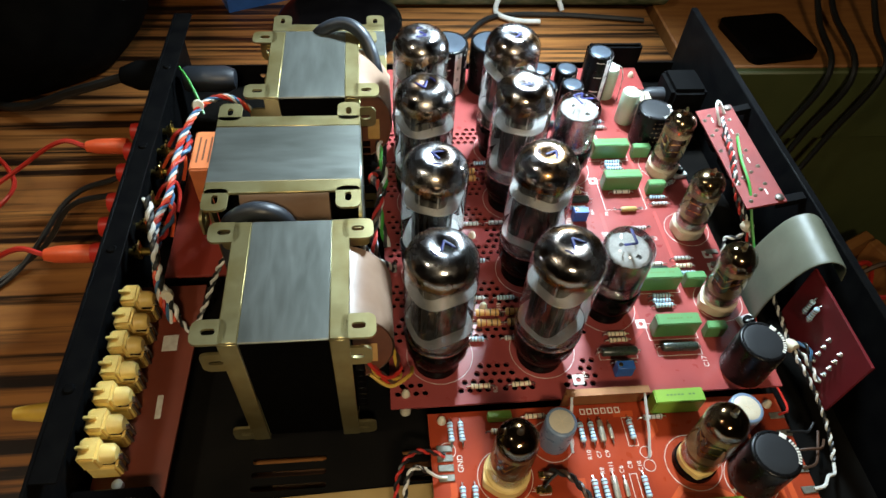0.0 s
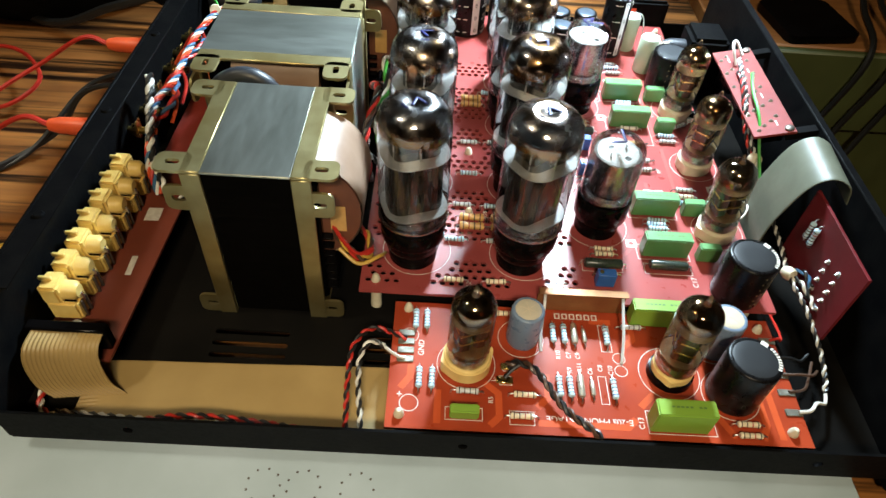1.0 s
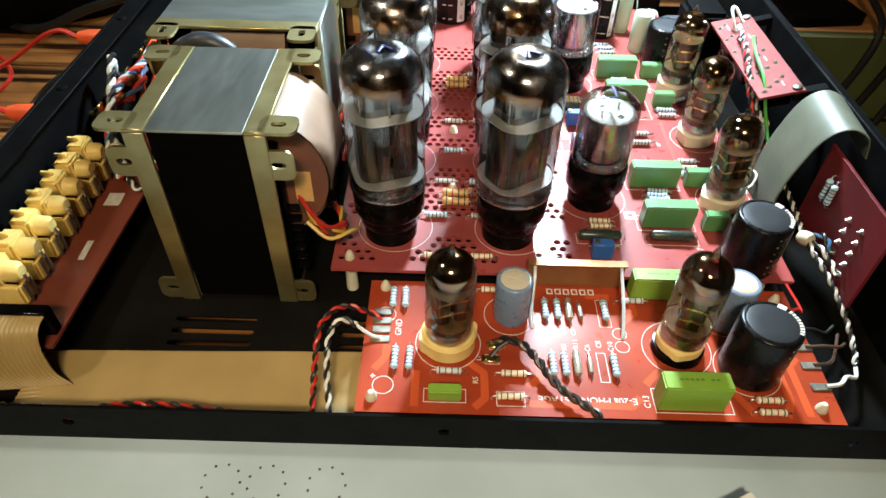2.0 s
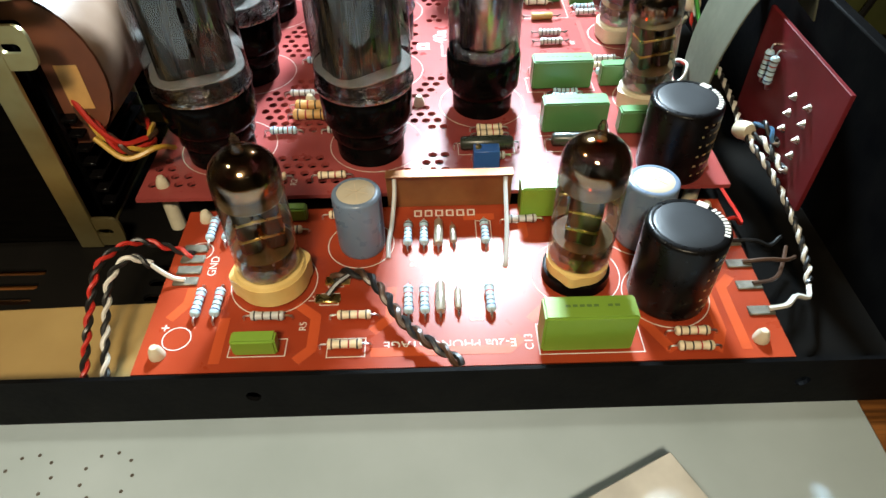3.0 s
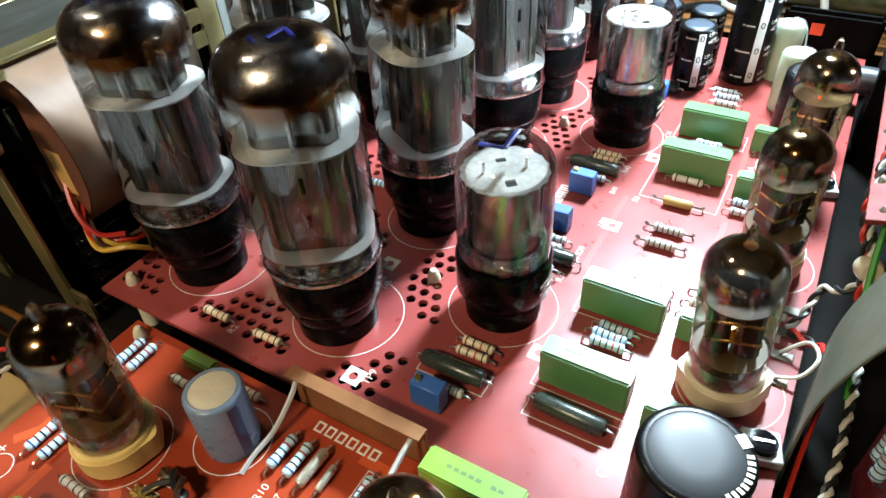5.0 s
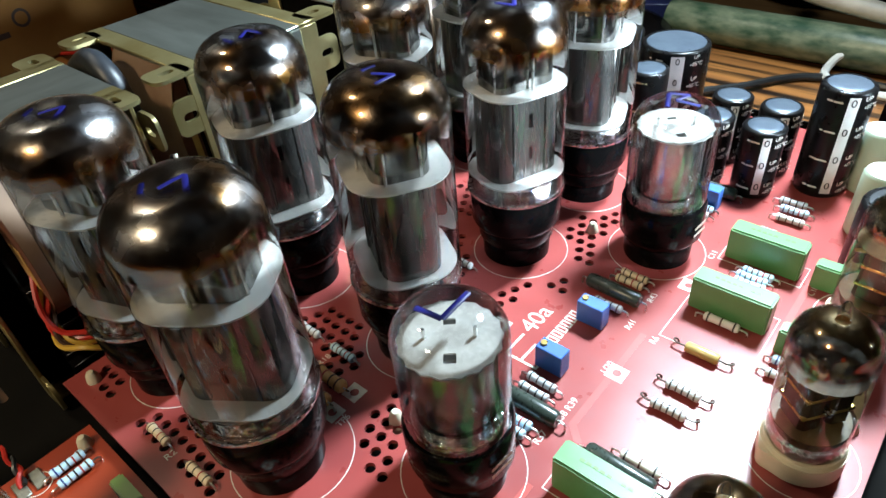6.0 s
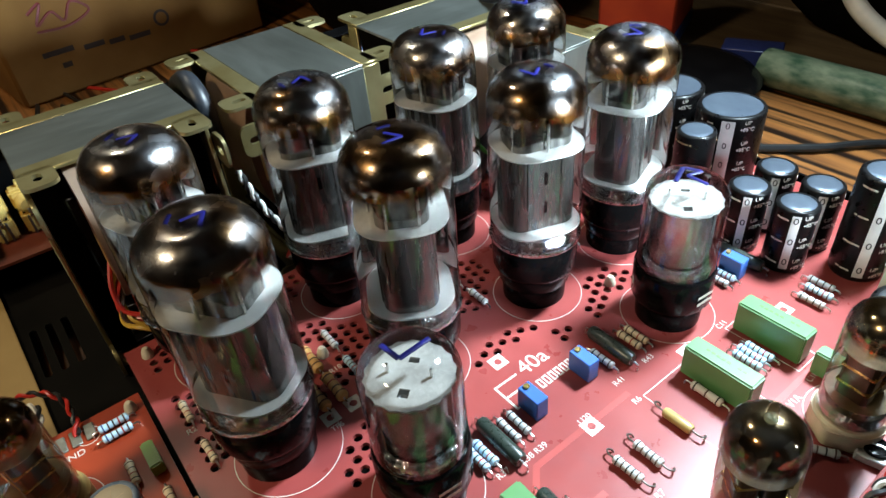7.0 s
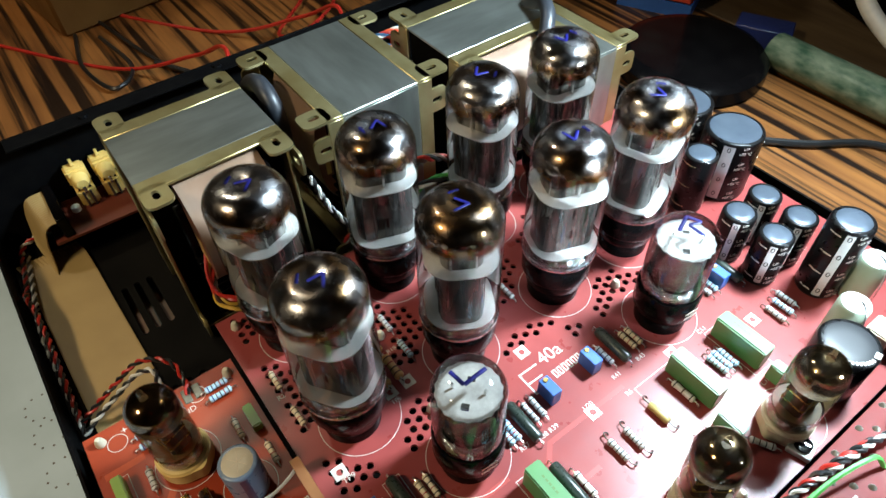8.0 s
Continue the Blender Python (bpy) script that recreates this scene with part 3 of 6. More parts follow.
# white pads with a dark hole
for x, y in ((0.126, 0.2805), (0.082, 0.179), (0.064, 0.216), (0.064, 0.2255), (0.084, 0.2765), (0.127, 0.331), (0.127, 0.2125), (0.138, 0.376), (0.1855, 0.252), (0.1855, 0.262)):
    part("pad_print", flat([[(x - 0.003, y - 0.003), (x + 0.003, y - 0.003), (x + 0.003, y + 0.003), (x - 0.003, y + 0.003)], circle(x, y, 0.0015, 10)], ZM, ZM + 0.00006), SILK, main, smooth=False)
for text, x, y, rz, s in (("E-20a PHONO STAGE", 0.091, 0.1045, 180, 0.0042), ("C13", 0.1145, 0.1045, 90, 0.0035), ("R9", 0.0845, 0.1305, 90, 0.0032), ("R11", 0.0895, 0.1325, 90, 0.0032), ("C6", 0.0945, 0.1305, 90, 0.0032), ("C8", 0.0995, 0.1325, 90, 0.0032), ("C10", 0.1045, 0.1315, 90, 0.0032), ("R10", 0.080, 0.139, 90, 0.0032), ("C9", 0.0895, 0.139, 90, 0.0032), ("C7", 0.085, 0.139, 90, 0.0032), ("R5", 0.0465, 0.1125, 90, 0.0032), ("GND", 0.0135, 0.139, 90, 0.004), ("GND", 0.1775, 0.134, 90, 0.004), ("L-", 0.048, 0.1235, 90, 0.003), ("+", 0.0045, 0.113, 0, 0.005), ("+", 0.149, 0.116, 0, 0.006)):
    lettering(text, s, pose(x, y, ZP, 0, 0, rz), SILK, phono)
for x0, x1, y0, y1 in ((0.0925, 0.1050, 0.2668, 0.2676), (0.0925, 0.0933, 0.2676, 0.2775), (0.0984, 0.0992, 0.2676, 0.2760), (0.1042, 0.1050, 0.2676, 0.2775)):
    part("letter_stroke", box(x0, x1, y0, y1, ZM, ZM + 0.00006), SILK, main, smooth=False)
for text, x, y, rz, s in (("40a", 0.0925, 0.2860, 90, 0.0092), ("TP9", 0.0865, 0.181, 90, 0.0036), ("TP6", 0.069, 0.216, 90, 0.003), ("R2", 0.036, 0.176, 90, 0.0034), ("R39", 0.121, 0.262, 90, 0.0032), ("R38", 0.121, 0.256, 90, 0.0032), ("R41", 0.1195, 0.302, 90, 0.0032), ("R43", 0.1195, 0.318, 90, 0.0032), ("R37", 0.120, 0.2465, 90, 0.0032), ("U20", 0.1225, 0.281, 90, 0.0032), ("C17", 0.157, 0.186, 90, 0.0042), ("R7", 0.156, 0.277, 90, 0.0032), ("R6", 0.129, 0.300, 90, 0.0032), ("C18", 0.162, 0.352, 90, 0.0032), ("C11", 0.127, 0.352, 90, 0.0032), ("R18", 0.0455, 0.229, 90, 0.0032), ("V1A", 0.1635, 0.338, 90, 0.0036)):
    lettering(text, s, pose(x, y, ZM, 0, 0, rz), SILK, main)
for i in range(6):
    frame_print(0.0800 + 0.0038 * i, 0.0828 + 0.0038 * i, 0.1608, 0.1642, ZP, phono, 0.0006)
for i in range(6):
    frame_print(0.0999, 0.1041, 0.2800 + 0.0029 * i, 0.2822 + 0.0029 * i, ZM, main, 0.0006)
# wide copper runs under the lacquer
for b, z, runs in ((phono, PHONO + 0.00001, (((0.1725, 0.128), (0.1725, 0.107), (0.169, 0.0995)), ((0.182, 0.128), (0.178, 0.124), (0.178, 0.100)), ((0.112, 0.106), (0.108, 0.102), (0.068, 0.102)), ((0.171, 0.150), (0.171, 0.131)), ((0.113, 0.146), (0.118, 0.150), (0.118, 0.160)), ((0.116, 0.113), (0.122, 0.119), (0.140, 0.117), (0.150, 0.111), (0.156, 0.100)), ((0.046, 0.100), (0.050, 0.104), (0.050, 0.116), (0.044, 0.121)), ((0.022, 0.100), (0.022, 0.116)), ((0.005, 0.117), (0.009, 0.123), (0.009, 0.129)), ((0.068, 0.110), (0.073, 0.115), (0.073, 0.127)), ((0.098, 0.160), (0.108, 0.160)))),
                   (main, MAIN + 0.00001, (((0.125, 0.30), (0.125, 0.256), (0.132, 0.249)), ((0.162, 0.30), (0.162, 0.23)), ((0.145, 0.265), (0.145, 0.250)), ((0.168, 0.365), (0.160, 0.357), (0.160, 0.312)), ((0.118, 0.20), (0.126, 0.208), (0.126, 0.232))))):
    for run in runs:
        for i, (p, q) in enumerate(zip(run, run[1:])):
            p, q = Vector(p), Vector(q)
            ob = part("copper_run", box(-0.0005, (q - p).length + 0.0005, -0.0011 - (0.0005 if b == phono else 0), 0.0011 + (0.0005 if b == phono else 0), 0, 0.00003), TRACE if b == phono else MAINTRACE, b, smooth=False)
            ob.matrix_basis = pose(p.x, p.y, z + 0.00004 * (i % 2), 0, 0, math.degrees(math.atan2(q.y - p.y, q.x - p.x)))

# ---- valves ----


def dome(r, z0, z1, top, shoulder, n=7, dip=0.0):
    """Profile of a straight bulb with rounded shoulders, from z0 up to top."""
    out = [(r * 0.985, z0), (r, z0 + 0.002), (r, z1)]
    for i in range(1, n + 1):
        a = math.pi / 2 * i / n
        out.append((r - shoulder + shoulder * math.cos(a), z1 + (top - z1) * math.sin(a)))
    rim = r - shoulder
    out += [(rim * 0.6, top + dip * -0.4), (rim * 0.3, top - dip), (0, top - dip)]
    return out


def mark(parent, strokes, z, r=0.0009):
    bm = None
    for a, b in strokes:
        a, b = Vector((*a, z)), Vector((*b, z))
        bm = sweep([a, (a + b) / 2 + Vector((0, 0, 0.0002)), b], r * 1.25, 8, bm)
    bmesh.ops.transform(bm, matrix=Matrix.Translation((0, 0, z)) @ Matrix.Diagonal((1, 1, 0.3, 1)) @ Matrix.Translation((0, 0, -z)), verts=bm.verts[:])
    return part("ink_mark", bm, INK, parent, "blue marker strokes")


def power_valve(name="power_valve"):
    t = thing(name, "large power valve with silvered dome and black base", "vacuum tube", group="power valves")
    part("socket", lathe([(0, 0), (0.0128, 0), (0.0130, 0.006), (0.0124, 0.0080), (0, 0.0080)], 32), BAKE, t)
    part("base", lathe([(0, 0.0080), (0.0132, 0.0080), (0.0142, 0.0092), (0.0143, 0.0140), (0.0160, 0.0155), (0.0166, 0.0170), (0.0168, 0.0225), (0.0169, 0.0282), (0.0164, 0.0292), (0, 0.0292)], 40), BAKE, t)
    bulb = dome(0.0173, 0.0292, 0.0845, 0.0955, 0.0102, 9, dip=0.0010)
    part("glass", lathe(bulb, 40), GLASS, t)
    part("getter", lathe([(0.0169, 0.0760), (0.0169, 0.0845)] + [(max(r - 0.0004, 0), z - 0.0003) for r, z in bulb[3:]], 40), GETTER, t, "silver-brown getter mirror")
    anode = part("anode", flat([rrect(-0.0134, 0.0134, -0.0092, 0.0092, 0.0060, 6)], 0.0372, 0.0685), PLATE, t, "grey anode plate")
    for sx in (-1, 1):
        part("anode_rib", box(sx * 0.0065 - 0.0009, sx * 0.0065 + 0.0009, -0.0097, 0.0097, 0.0380, 0.0680, 0.0003), PLATE, anode)
        part("grid_post", lathe([(0, 0.0340), (0.0006, 0.0340), (0.0006, 0.0740), (0, 0.0740)], 8, m=pose(sx * 0.0055, 0, 0)), WIRE, t)
        for zc in (0.0440, 0.0560):
            part("anode_window", box(-0.0006, 0.0006, sx * 0.0092 - 0.0002, sx * 0.0092 + 0.0002, zc, zc + 0.005), BAKE, anode, "dark slot in the anode")
    part("upper_mica", flat([rrect(-0.0160, 0.0160, -0.0148, 0.0148, 0.0112, 7)], 0.0688, 0.0693), MICA, t, "white mica disc")
    part("lower_mica", flat([rrect(-0.0160, 0.0160, -0.0148, 0.0148, 0.0112, 7)], 0.0364, 0.0369), MICA, t, "white mica disc")
    part("top_cage", flat([rrect(-0.0115, 0.0115, -0.0085, 0.0085, 0.005, 4)], 0.0696, 0.0790), CAGE, t, "metal cage under the dome with painted reflection streaks")
    for i in range(6):
        a = 2 * math.pi * (i + 0.5) / 6
        part("support_wire", lathe([(0, 0.0690), (0.0005, 0.0690), (0.0005, 0.0825), (0, 0.0825)], 6, m=pose(0.0128 * math.cos(a), 0.0100 * math.sin(a), 0)), WIRE, t)
    part("foot_ring", lathe([(0.0165, 0.0292), (0.0176, 0.0296), (0.0178, 0.0304), (0.0175, 0.0312), (0.0162, 0.0310)], 40), STEMGLASS, t, "thick moulded glass rim")
    part("moulded_stem", lathe([(0.0160, 0.0300), (0.0158, 0.0325), (0.0145, 0.0345), (0.0110, 0.0352)], 36), STEMGLASS, t, "glittering moulded glass stem")
    part("stem", lathe([(0.0150, 0.0294), (0.0125, 0.0325), (0.0085, 0.0345), (0, 0.0347)], 28), GLASS, t)
    for i in range(12):
        a = 2 * math.pi * i / 12
        part("lead_wire", lathe([(0, 0.0295), (0.0006, 0.0295), (0.0009, 0.0320), (0.0006, 0.0362), (0, 0.0362)], 6, m=pose(0.0128 * math.cos(a), 0.0128 * math.sin(a), 0)), WIRE, t)
    return t


MARKS = [((-0.005, 0.003), (-0.002, -0.003)), ((-0.002, -0.003), (0.0015, 0.002)), ((0.0045, 0.004), (0.006, 0.000))]
first = power_valve()
mark(first, MARKS, 0.0950, 0.00055)
turns = (200, 250, 20, 80, 215, 150, 70, 110)
k = 0
for x in COLS_X:
    for y in ROWS_Y:
        if y == ROWS_Y[0]:
            x, y = x - 0.002, y - 0.0025
        m = pose(x, y, MAIN, random.uniform(-1.2, 1.2), random.uniform(-1.2, 1.2), turns[k])
        if k:
            copy_thing(first, m)
        else:
            first.matrix_basis = m
        k += 1


def driver_valve(strokes):
    t = thing("driver_valve", "clear-topped driver valve with bright anode and black base", "vacuum tube", group="driver valves")
    part("socket", lathe([(0, 0), (0.0122, 0), (0.0124, 0.006), (0.0118, 0.008), (0, 0.008)], 32), BAKE, t)
    part("base", lathe([(0, 0.008), (0.0126, 0.008), (0.0138, 0.0100), (0.0147, 0.0115), (0.0148, 0.0240), (0.0143, 0.0252), (0, 0.0252)], 40), BAKE, t)
    part("glass", lathe(dome(0.0141, 0.0252, 0.0535, 0.0622, 0.0100), 40), GLASS, t)
    part("anode", lathe([(0, 0.0290), (0.0098, 0.0290), (0.0101, 0.0300), (0.0101, 0.0515), (0, 0.0515)], 36), CHROME, t, "bright metal anode")
    teeth = [((0.0120 if i % 2 else 0.0126) * math.cos(2 * math.pi * i / 36), (0.0120 if i % 2 else 0.0126) * math.sin(2 * math.pi * i / 36)) for i in range(36)]
    part("mica", flat([teeth, rrect(-0.0015, 0.0015, -0.008, -0.005, 0.0003), rrect(-0.0015, 0.0015, 0.004, 0.006, 0.0003)], 0.0525, 0.0530), MICAD, t, "toothed white mica disc")
    for sx in (-1, 1):
        part("anode_seam", box(sx * 0.0102 - 0.0007, sx * 0.0102 + 0.0007, -0.0008, 0.0008, 0.0295, 0.0510, 0.0002), PLATE, t)
        part("getter_post", lathe([(0, 0.0530), (0.0005, 0.0530), (0.0005, 0.0560), (0, 0.0560)], 6, m=pose(sx * 0.006, 0, 0)), WIRE, t)
    for i in range(2):
        b = bar(0, 0, 0.0075, 0.0012, 0, t, material=RSILVER)
        b.matrix_basis = pose(0.0105, -0.0105, 0.0185 - 0.003 * i, 90, 0, 45)
    part("stem", lathe([(0.0128, 0.0254), (0.0122, 0.0275), (0.0105, 0.0286)], 32), STEMGLASS, t, "moulded glass stem")
    mark(t, strokes, 0.0619, 0.0007)
    return t


driver_valve([((-0.007, 0.001), (-0.001, -0.003)), ((-0.001, -0.003), (0.005, 0.005))]).matrix_basis = pose(*DRIVERS[0], MAIN, 0, 0, 40)
driver_valve([((-0.005, -0.004), (-0.002, 0.005)), ((-0.002, 0.005), (0.004, 0.003)), ((0.004, 0.003), (-0.001, 0)), ((-0.001, 0), (0.005, -0.005))]).matrix_basis = pose(*DRIVERS[1], MAIN, 0, 0, 40)


def small_valve(socket_mat, label, wide=0.0115, low=0.0012):
    t = thing("small_valve", label, "vacuum tube", group="small signal valves")
    lobes = [((wide + 0.0014 * max(0, math.cos(2 * a)) ** 9) * math.cos(a), (wide + 0.0014 * max(0, math.cos(2 * a)) ** 9) * math.sin(a)) for a in (2 * math.pi * i / 60 for i in range(60))]
    part("socket", flat([lobes], low, 0.0078), socket_mat, t, "ceramic valve socket", angle=70)
    part("collar", lathe([(wide - 0.0002, 0.0078), (wide - 0.0008, 0.0088), (wide - 0.0024, 0.0092), (0, 0.0092)], 28), socket_mat, t)
    part("skirt", lathe([(0, 0), (wide + (0.0012 if low > 0.002 else -0.0022), 0), (wide + (0.0010 if low > 0.002 else -0.0018), low - 0.0006), (wide - 0.0018, low), (0, low)], 28), BAKE, t, "black socket skirt")
    for i in range(9):
        a = 2 * math.pi * i / 9
        part("contact", lathe([(0, 0.009), (0.0005, 0.009), (0.0005, 0.0150), (0, 0.0150)], 6, m=pose(0.0062 * math.cos(a), 0.0062 * math.sin(a), 0)), WIRE, t)
    part("glass", lathe([(0.0094, 0.0090), (0.0100, 0.0105), (0.0100, 0.0440)] + [(0.0100 - 0.0083 * (1 - math.cos(a)), 0.0440 + 0.0085 * math.sin(a)) for a in (math.pi / 2 * i / 6 for i in range(1, 7))] + [(0.0015, 0.0535), (0.0014, 0.0560), (0.0007, 0.0578), (0, 0.0582)], 32), GLASSB, t)
    part("getter", lathe([(0.0097, 0.0385), (0.0097, 0.0440)] + [(0.0097 - 0.0080 * (1 - math.cos(a)), 0.0438 + 0.0085 * math.sin(a)) for a in (math.pi / 2 * i / 6 for i in range(1, 7))], 32), GETTERN, t, "dark brown getter mirror")
    part("button", lathe([(0.0093, 0.0092), (0.0092, 0.0115), (0.0083, 0.0135), (0.0050, 0.0142), (0, 0.0143)], 28), STEMGLASS, t, "glittering moulded glass button")
    for sx in (-1, 1):
        part("anode", box(sx * 0.0037 - 0.0030, sx * 0.0037 + 0.0030, -0.0048, 0.0048, 0.0180, 0.0365, 0.0012), SMALLPLATE, t, "dark grey anode")
        part("heater", lathe([(0, 0.0365), (0.0004, 0.0365), (0.0004, 0.0380), (0, 0.0380)], 6, m=pose(sx * 0.0037, 0, 0)), HEAT, t, "glowing orange heater end")
    part("mica", lathe([(0, 0.0368), (0.0093, 0.0368), (0.0093, 0.0371), (0, 0.0371)], 28), SMALLMICA, t, "amber mica disc")
    part("mica", lathe([(0, 0.0172), (0.0093, 0.0172), (0.0093, 0.0175), (0, 0.0175)], 28), SMALLMICA, t, "amber mica disc")
    part("getter_holder", box(-0.0045, 0.0045, -0.0008, 0.0008, 0.0415, 0.0421, 0.0002), DARKWIRE, t)
    for z in (0.0235, 0.0300):
        part("anode_band", box(-0.0069, 0.0069, -0.0050, 0.0050, z, z + 0.0012, 0.0003), GOLD, t, "gold-coloured band")
    return t


va = small_valve(IVORY, "small signal valve in a cream ceramic socket")
va.matrix_basis = pose(0.035, 0.131, PHONO, 0, 0, 20)
small_valve(IVORY, "small signal valve in a narrow cream socket with black skirt", 0.0098, 0.0042).matrix_basis = pose(0.1325, 0.1315, PHONO, 0, 1.5, 70)
vb = small_valve(PALE, "small signal valve in a pale ceramic socket", 0.0108)
vb.matrix_basis = pose(0.1770, 0.2245, MAIN, 0, -5, 10)
copy_thing(vb, pose(0.1785, 0.284, MAIN, 0, -4, 50))
copy_thing(vb, pose(0.1785, 0.3400, MAIN, 0, -2, 85))

# ---- transformers ----


def ear_top(cx, cy, w, d, z, along):
    """A rounded tab with a slotted hole, flat at height z."""
    lx = (0.0062, 0.0032)
    hole = slot(cx, cy, *lx) if along else [(cx + v - cy, cy + u - cx) for u, v in slot(cx, cy, *lx)]
    return flat([rrect(cx - w / 2, cx + w / 2, cy - d / 2, cy + d / 2, 0.0035), hole], z - 0.0014, z)


def transformer(length, width, height, label, coils=((1, 0.026),), end_plate=False):
    """Steel-cored transformer, its length along y; two plated end frames at +-x."""
    t = thing("transformer", label, "transformer", group="transformers")
    L2, W2, H = length / 2, width / 2, height
    part("core", box(-W2, W2, -L2 + 0.0015, L2 - 0.0015, 0.002, H - 0.0015, 0.0005), LAM, t, "near-black laminations")
    part("top_plate", box(-W2, W2, -L2, L2, H - 0.0015, H - 0.0003, 0.0003), STEEL, t, "bare brushed steel plate", angle=20)
    # Pale face added where lamplight greys the lamination ends.
    if end_plate:
        part("end_plate", box(-W2, W2, -L2 - 0.0004, -L2 + 0.0012, 0.004, H - 0.0016, 0.0003), STEEL, t, "steel-coloured face standing in for lamplit lamination ends")
    for s in (-1, 1):
        x0, x1 = sorted((s * W2, s * (W2 + 0.0085)))
        f = part("end_frame", box(x0, x1, -L2, L2, H - 0.0016, H, 0.0004), PLATED, t, "yellow-plated steel end frame")
        for e in (-1, 1):
            part("leg", box(x0, x1, *sorted((e * (L2 + 0.0002), e * (L2 - 0.0014))), 0.0, H - 0.0016, 0.0003), PLATED, t)
            part("ear", ear_top(s * (W2 + 0.0125), e * (L2 - 0.0062), 0.0150, 0.0125, H, True), PLATED, t)
            for zc, hh in ((H - 0.0155, 0.014), (0.0075, 0.013)):
                bm = ear_top(s * (W2 + 0.0115), 0, 0.0125, hh, 0.0, True)
                bmesh.ops.transform(bm, matrix=pose(0, e * L2 + (0.0014 if e > 0 else 0), zc, 90), verts=bm.verts[:])
                part("ear", bm, PLATED, t)
        part("side_rail", box(x0, x1, -L2 + 0.0016, L2 - 0.0016, 0.0, 0.0016, 0.0003), PLATED, t)
    for s, rx in coils:
        # wound coil bulging out of the core
        zc, rz = H * 0.66, H * 0.31
        arc = [(s * (W2 + 0.002 + rx * math.sin(math.pi * i / 14)), zc - rz * math.cos(math.pi * i / 14)) for i in range(15)]
        bm = bmesh.new()
        ra = [bm.verts.new((x, -L2 * 0.58, z)) for x, z in arc]
        rb = [bm.verts.new((x, L2 * 0.58, z)) for x, z in arc]
        for i in range(14):
            bm.faces.new((ra[i], ra[i + 1], rb[i + 1], rb[i]))
        coil = part("coil", bm, PAPER, t, "coil wrapped in cream paper, coloured down for shade")
        for e in (-1, 1):
            bm = bmesh.new()
            ys = (e * L2 * 0.58, e * L2 * 0.54)
            va_, vb_ = [[bm.verts.new((s * (W2 + 0.002) + (x - s * (W2 + 0.002)) * 0.97, y, zc + (z - zc) * 0.97)) for x, z in arc] for y in ys]
            bm.faces.new(va_)
            bm.faces.new(vb_)
            for i in range(14):
                bm.faces.new((va_[i], va_[i + 1], vb_[i + 1], vb_[i]))
            part("coil_end", bm, BROWN, coil, "brown end of the coil")
            lab = part("paper_label", box(-rx / 7, rx / 7, -0.0001, 0.0001, -0.008, 0.008), RGOLD, coil, "small tan paper label")
            lab.matrix_basis = pose(s * (W2 + rx * 0.62), e * (L2 * 0.58 + 0.0002), zc - 0.004)
        part("bobbin", box(*sorted((s * W2, s * (W2 + rx * 0.33))), -L2 * 0.7, L2 * 0.7, 0.004, H * 0.86, 0.001), BAKE, t)
        for i in range(7):
            zz = 0.012 + i * 0.006
            part("bobbin_fin", box(*sorted((s * (W2 + rx * 0.33), s * (W2 + rx * 0.52))), -L2 * 0.7, L2 * 0.7, zz, zz + 0.0015, 0.0003), BAKE, t)
    return t


HT = 0.111 - FLOOR
tr = transformer(0.068, 0.038, HT, "bare steel output transformer with slotted plated frames")
tr.matrix_basis = pose(-0.0645, 0.199, FLOOR)
t2 = transformer(0.078, 0.043, HT, "large bare steel mains transformer with slotted plated frames", ((-1, 0.009), (1, 0.009)), True)
t2.matrix_basis = pose(-0.0705, 0.2825, FLOOR, 0, 0, 90)
copy_thing(tr, pose(-0.0590, 0.3635, FLOOR))
t4 = transformer(0.078, 0.030, 0.090 - FLOOR, "lower bare steel choke behind the far transformer", ((1, 0.006),), True)
t4.matrix_basis = pose(-0.053, 0.4170, FLOOR, 0, 0, 90)

# ---- capacitors ----


def film_cap(w, d, h, m, material, label, bars=True):
    t = thing("film_capacitor", label, "capacitor", m, group="film capacitors")
    part("case", box(-w / 2, w / 2, -d / 2, d / 2, 0.0004, h, 0.0006, seg=2), material, t)
    for sx in (-1, 1):
        part("lead", lathe([(0, -0.001), (0.0004, -0.001), (0.0004, 0.0006), (0, 0.0006)], 6, m=pose(sx * (w / 2 - 0.002), 0, 0)), WIRE, t)
    if bars:
        for k in range(7):
            bar(-w * 0.24 + k * w * 0.075 + (0.002 if k > 4 else 0), 0.0003, w * 0.052, 0.0009, h + 0.00002, t, material=OLIVEINK)
    return t


G = "green film capacitor standing on the red board"
for y in (0.2065, 0.239, 0.3245, 0.3565):
    film_cap(0.0255, 0.0078, 0.0135, pose(0.1435, y, MAIN), GREENCAP, G)
for y, w in ((0.2035, 0.0115), (0.239, 0.012), (0.3185, 0.012), (0.3555, 0.013)):
    film_cap(w, 0.0055, 0.0105, pose(0.1665, y, MAIN), GREENCAP, "small green film capacitor on the red board", False)
film_cap(0.0265, 0.0085, 0.0155, pose(0.1305, 0.1045, PHONO), OLIVECAP, "large lime green film capacitor on the phono board")
film_cap(0.027, 0.0080, 0.0135, pose(0.131, 0.1625, PHONO), OLIVECAP, "lime green film capacitor at the phono board's edge")
film_cap(0.0130, 0.0045, 0.0068, pose(0.034, 0.1040, PHONO), OLIVECAP, "small lime green film capacitor on the phono board", False)
film_cap(0.0125, 0.0042, 0.0060, pose(0.036, 0.1615, PHONO), OLIVECAP, "small lime green film capacitor on the phono board", False)


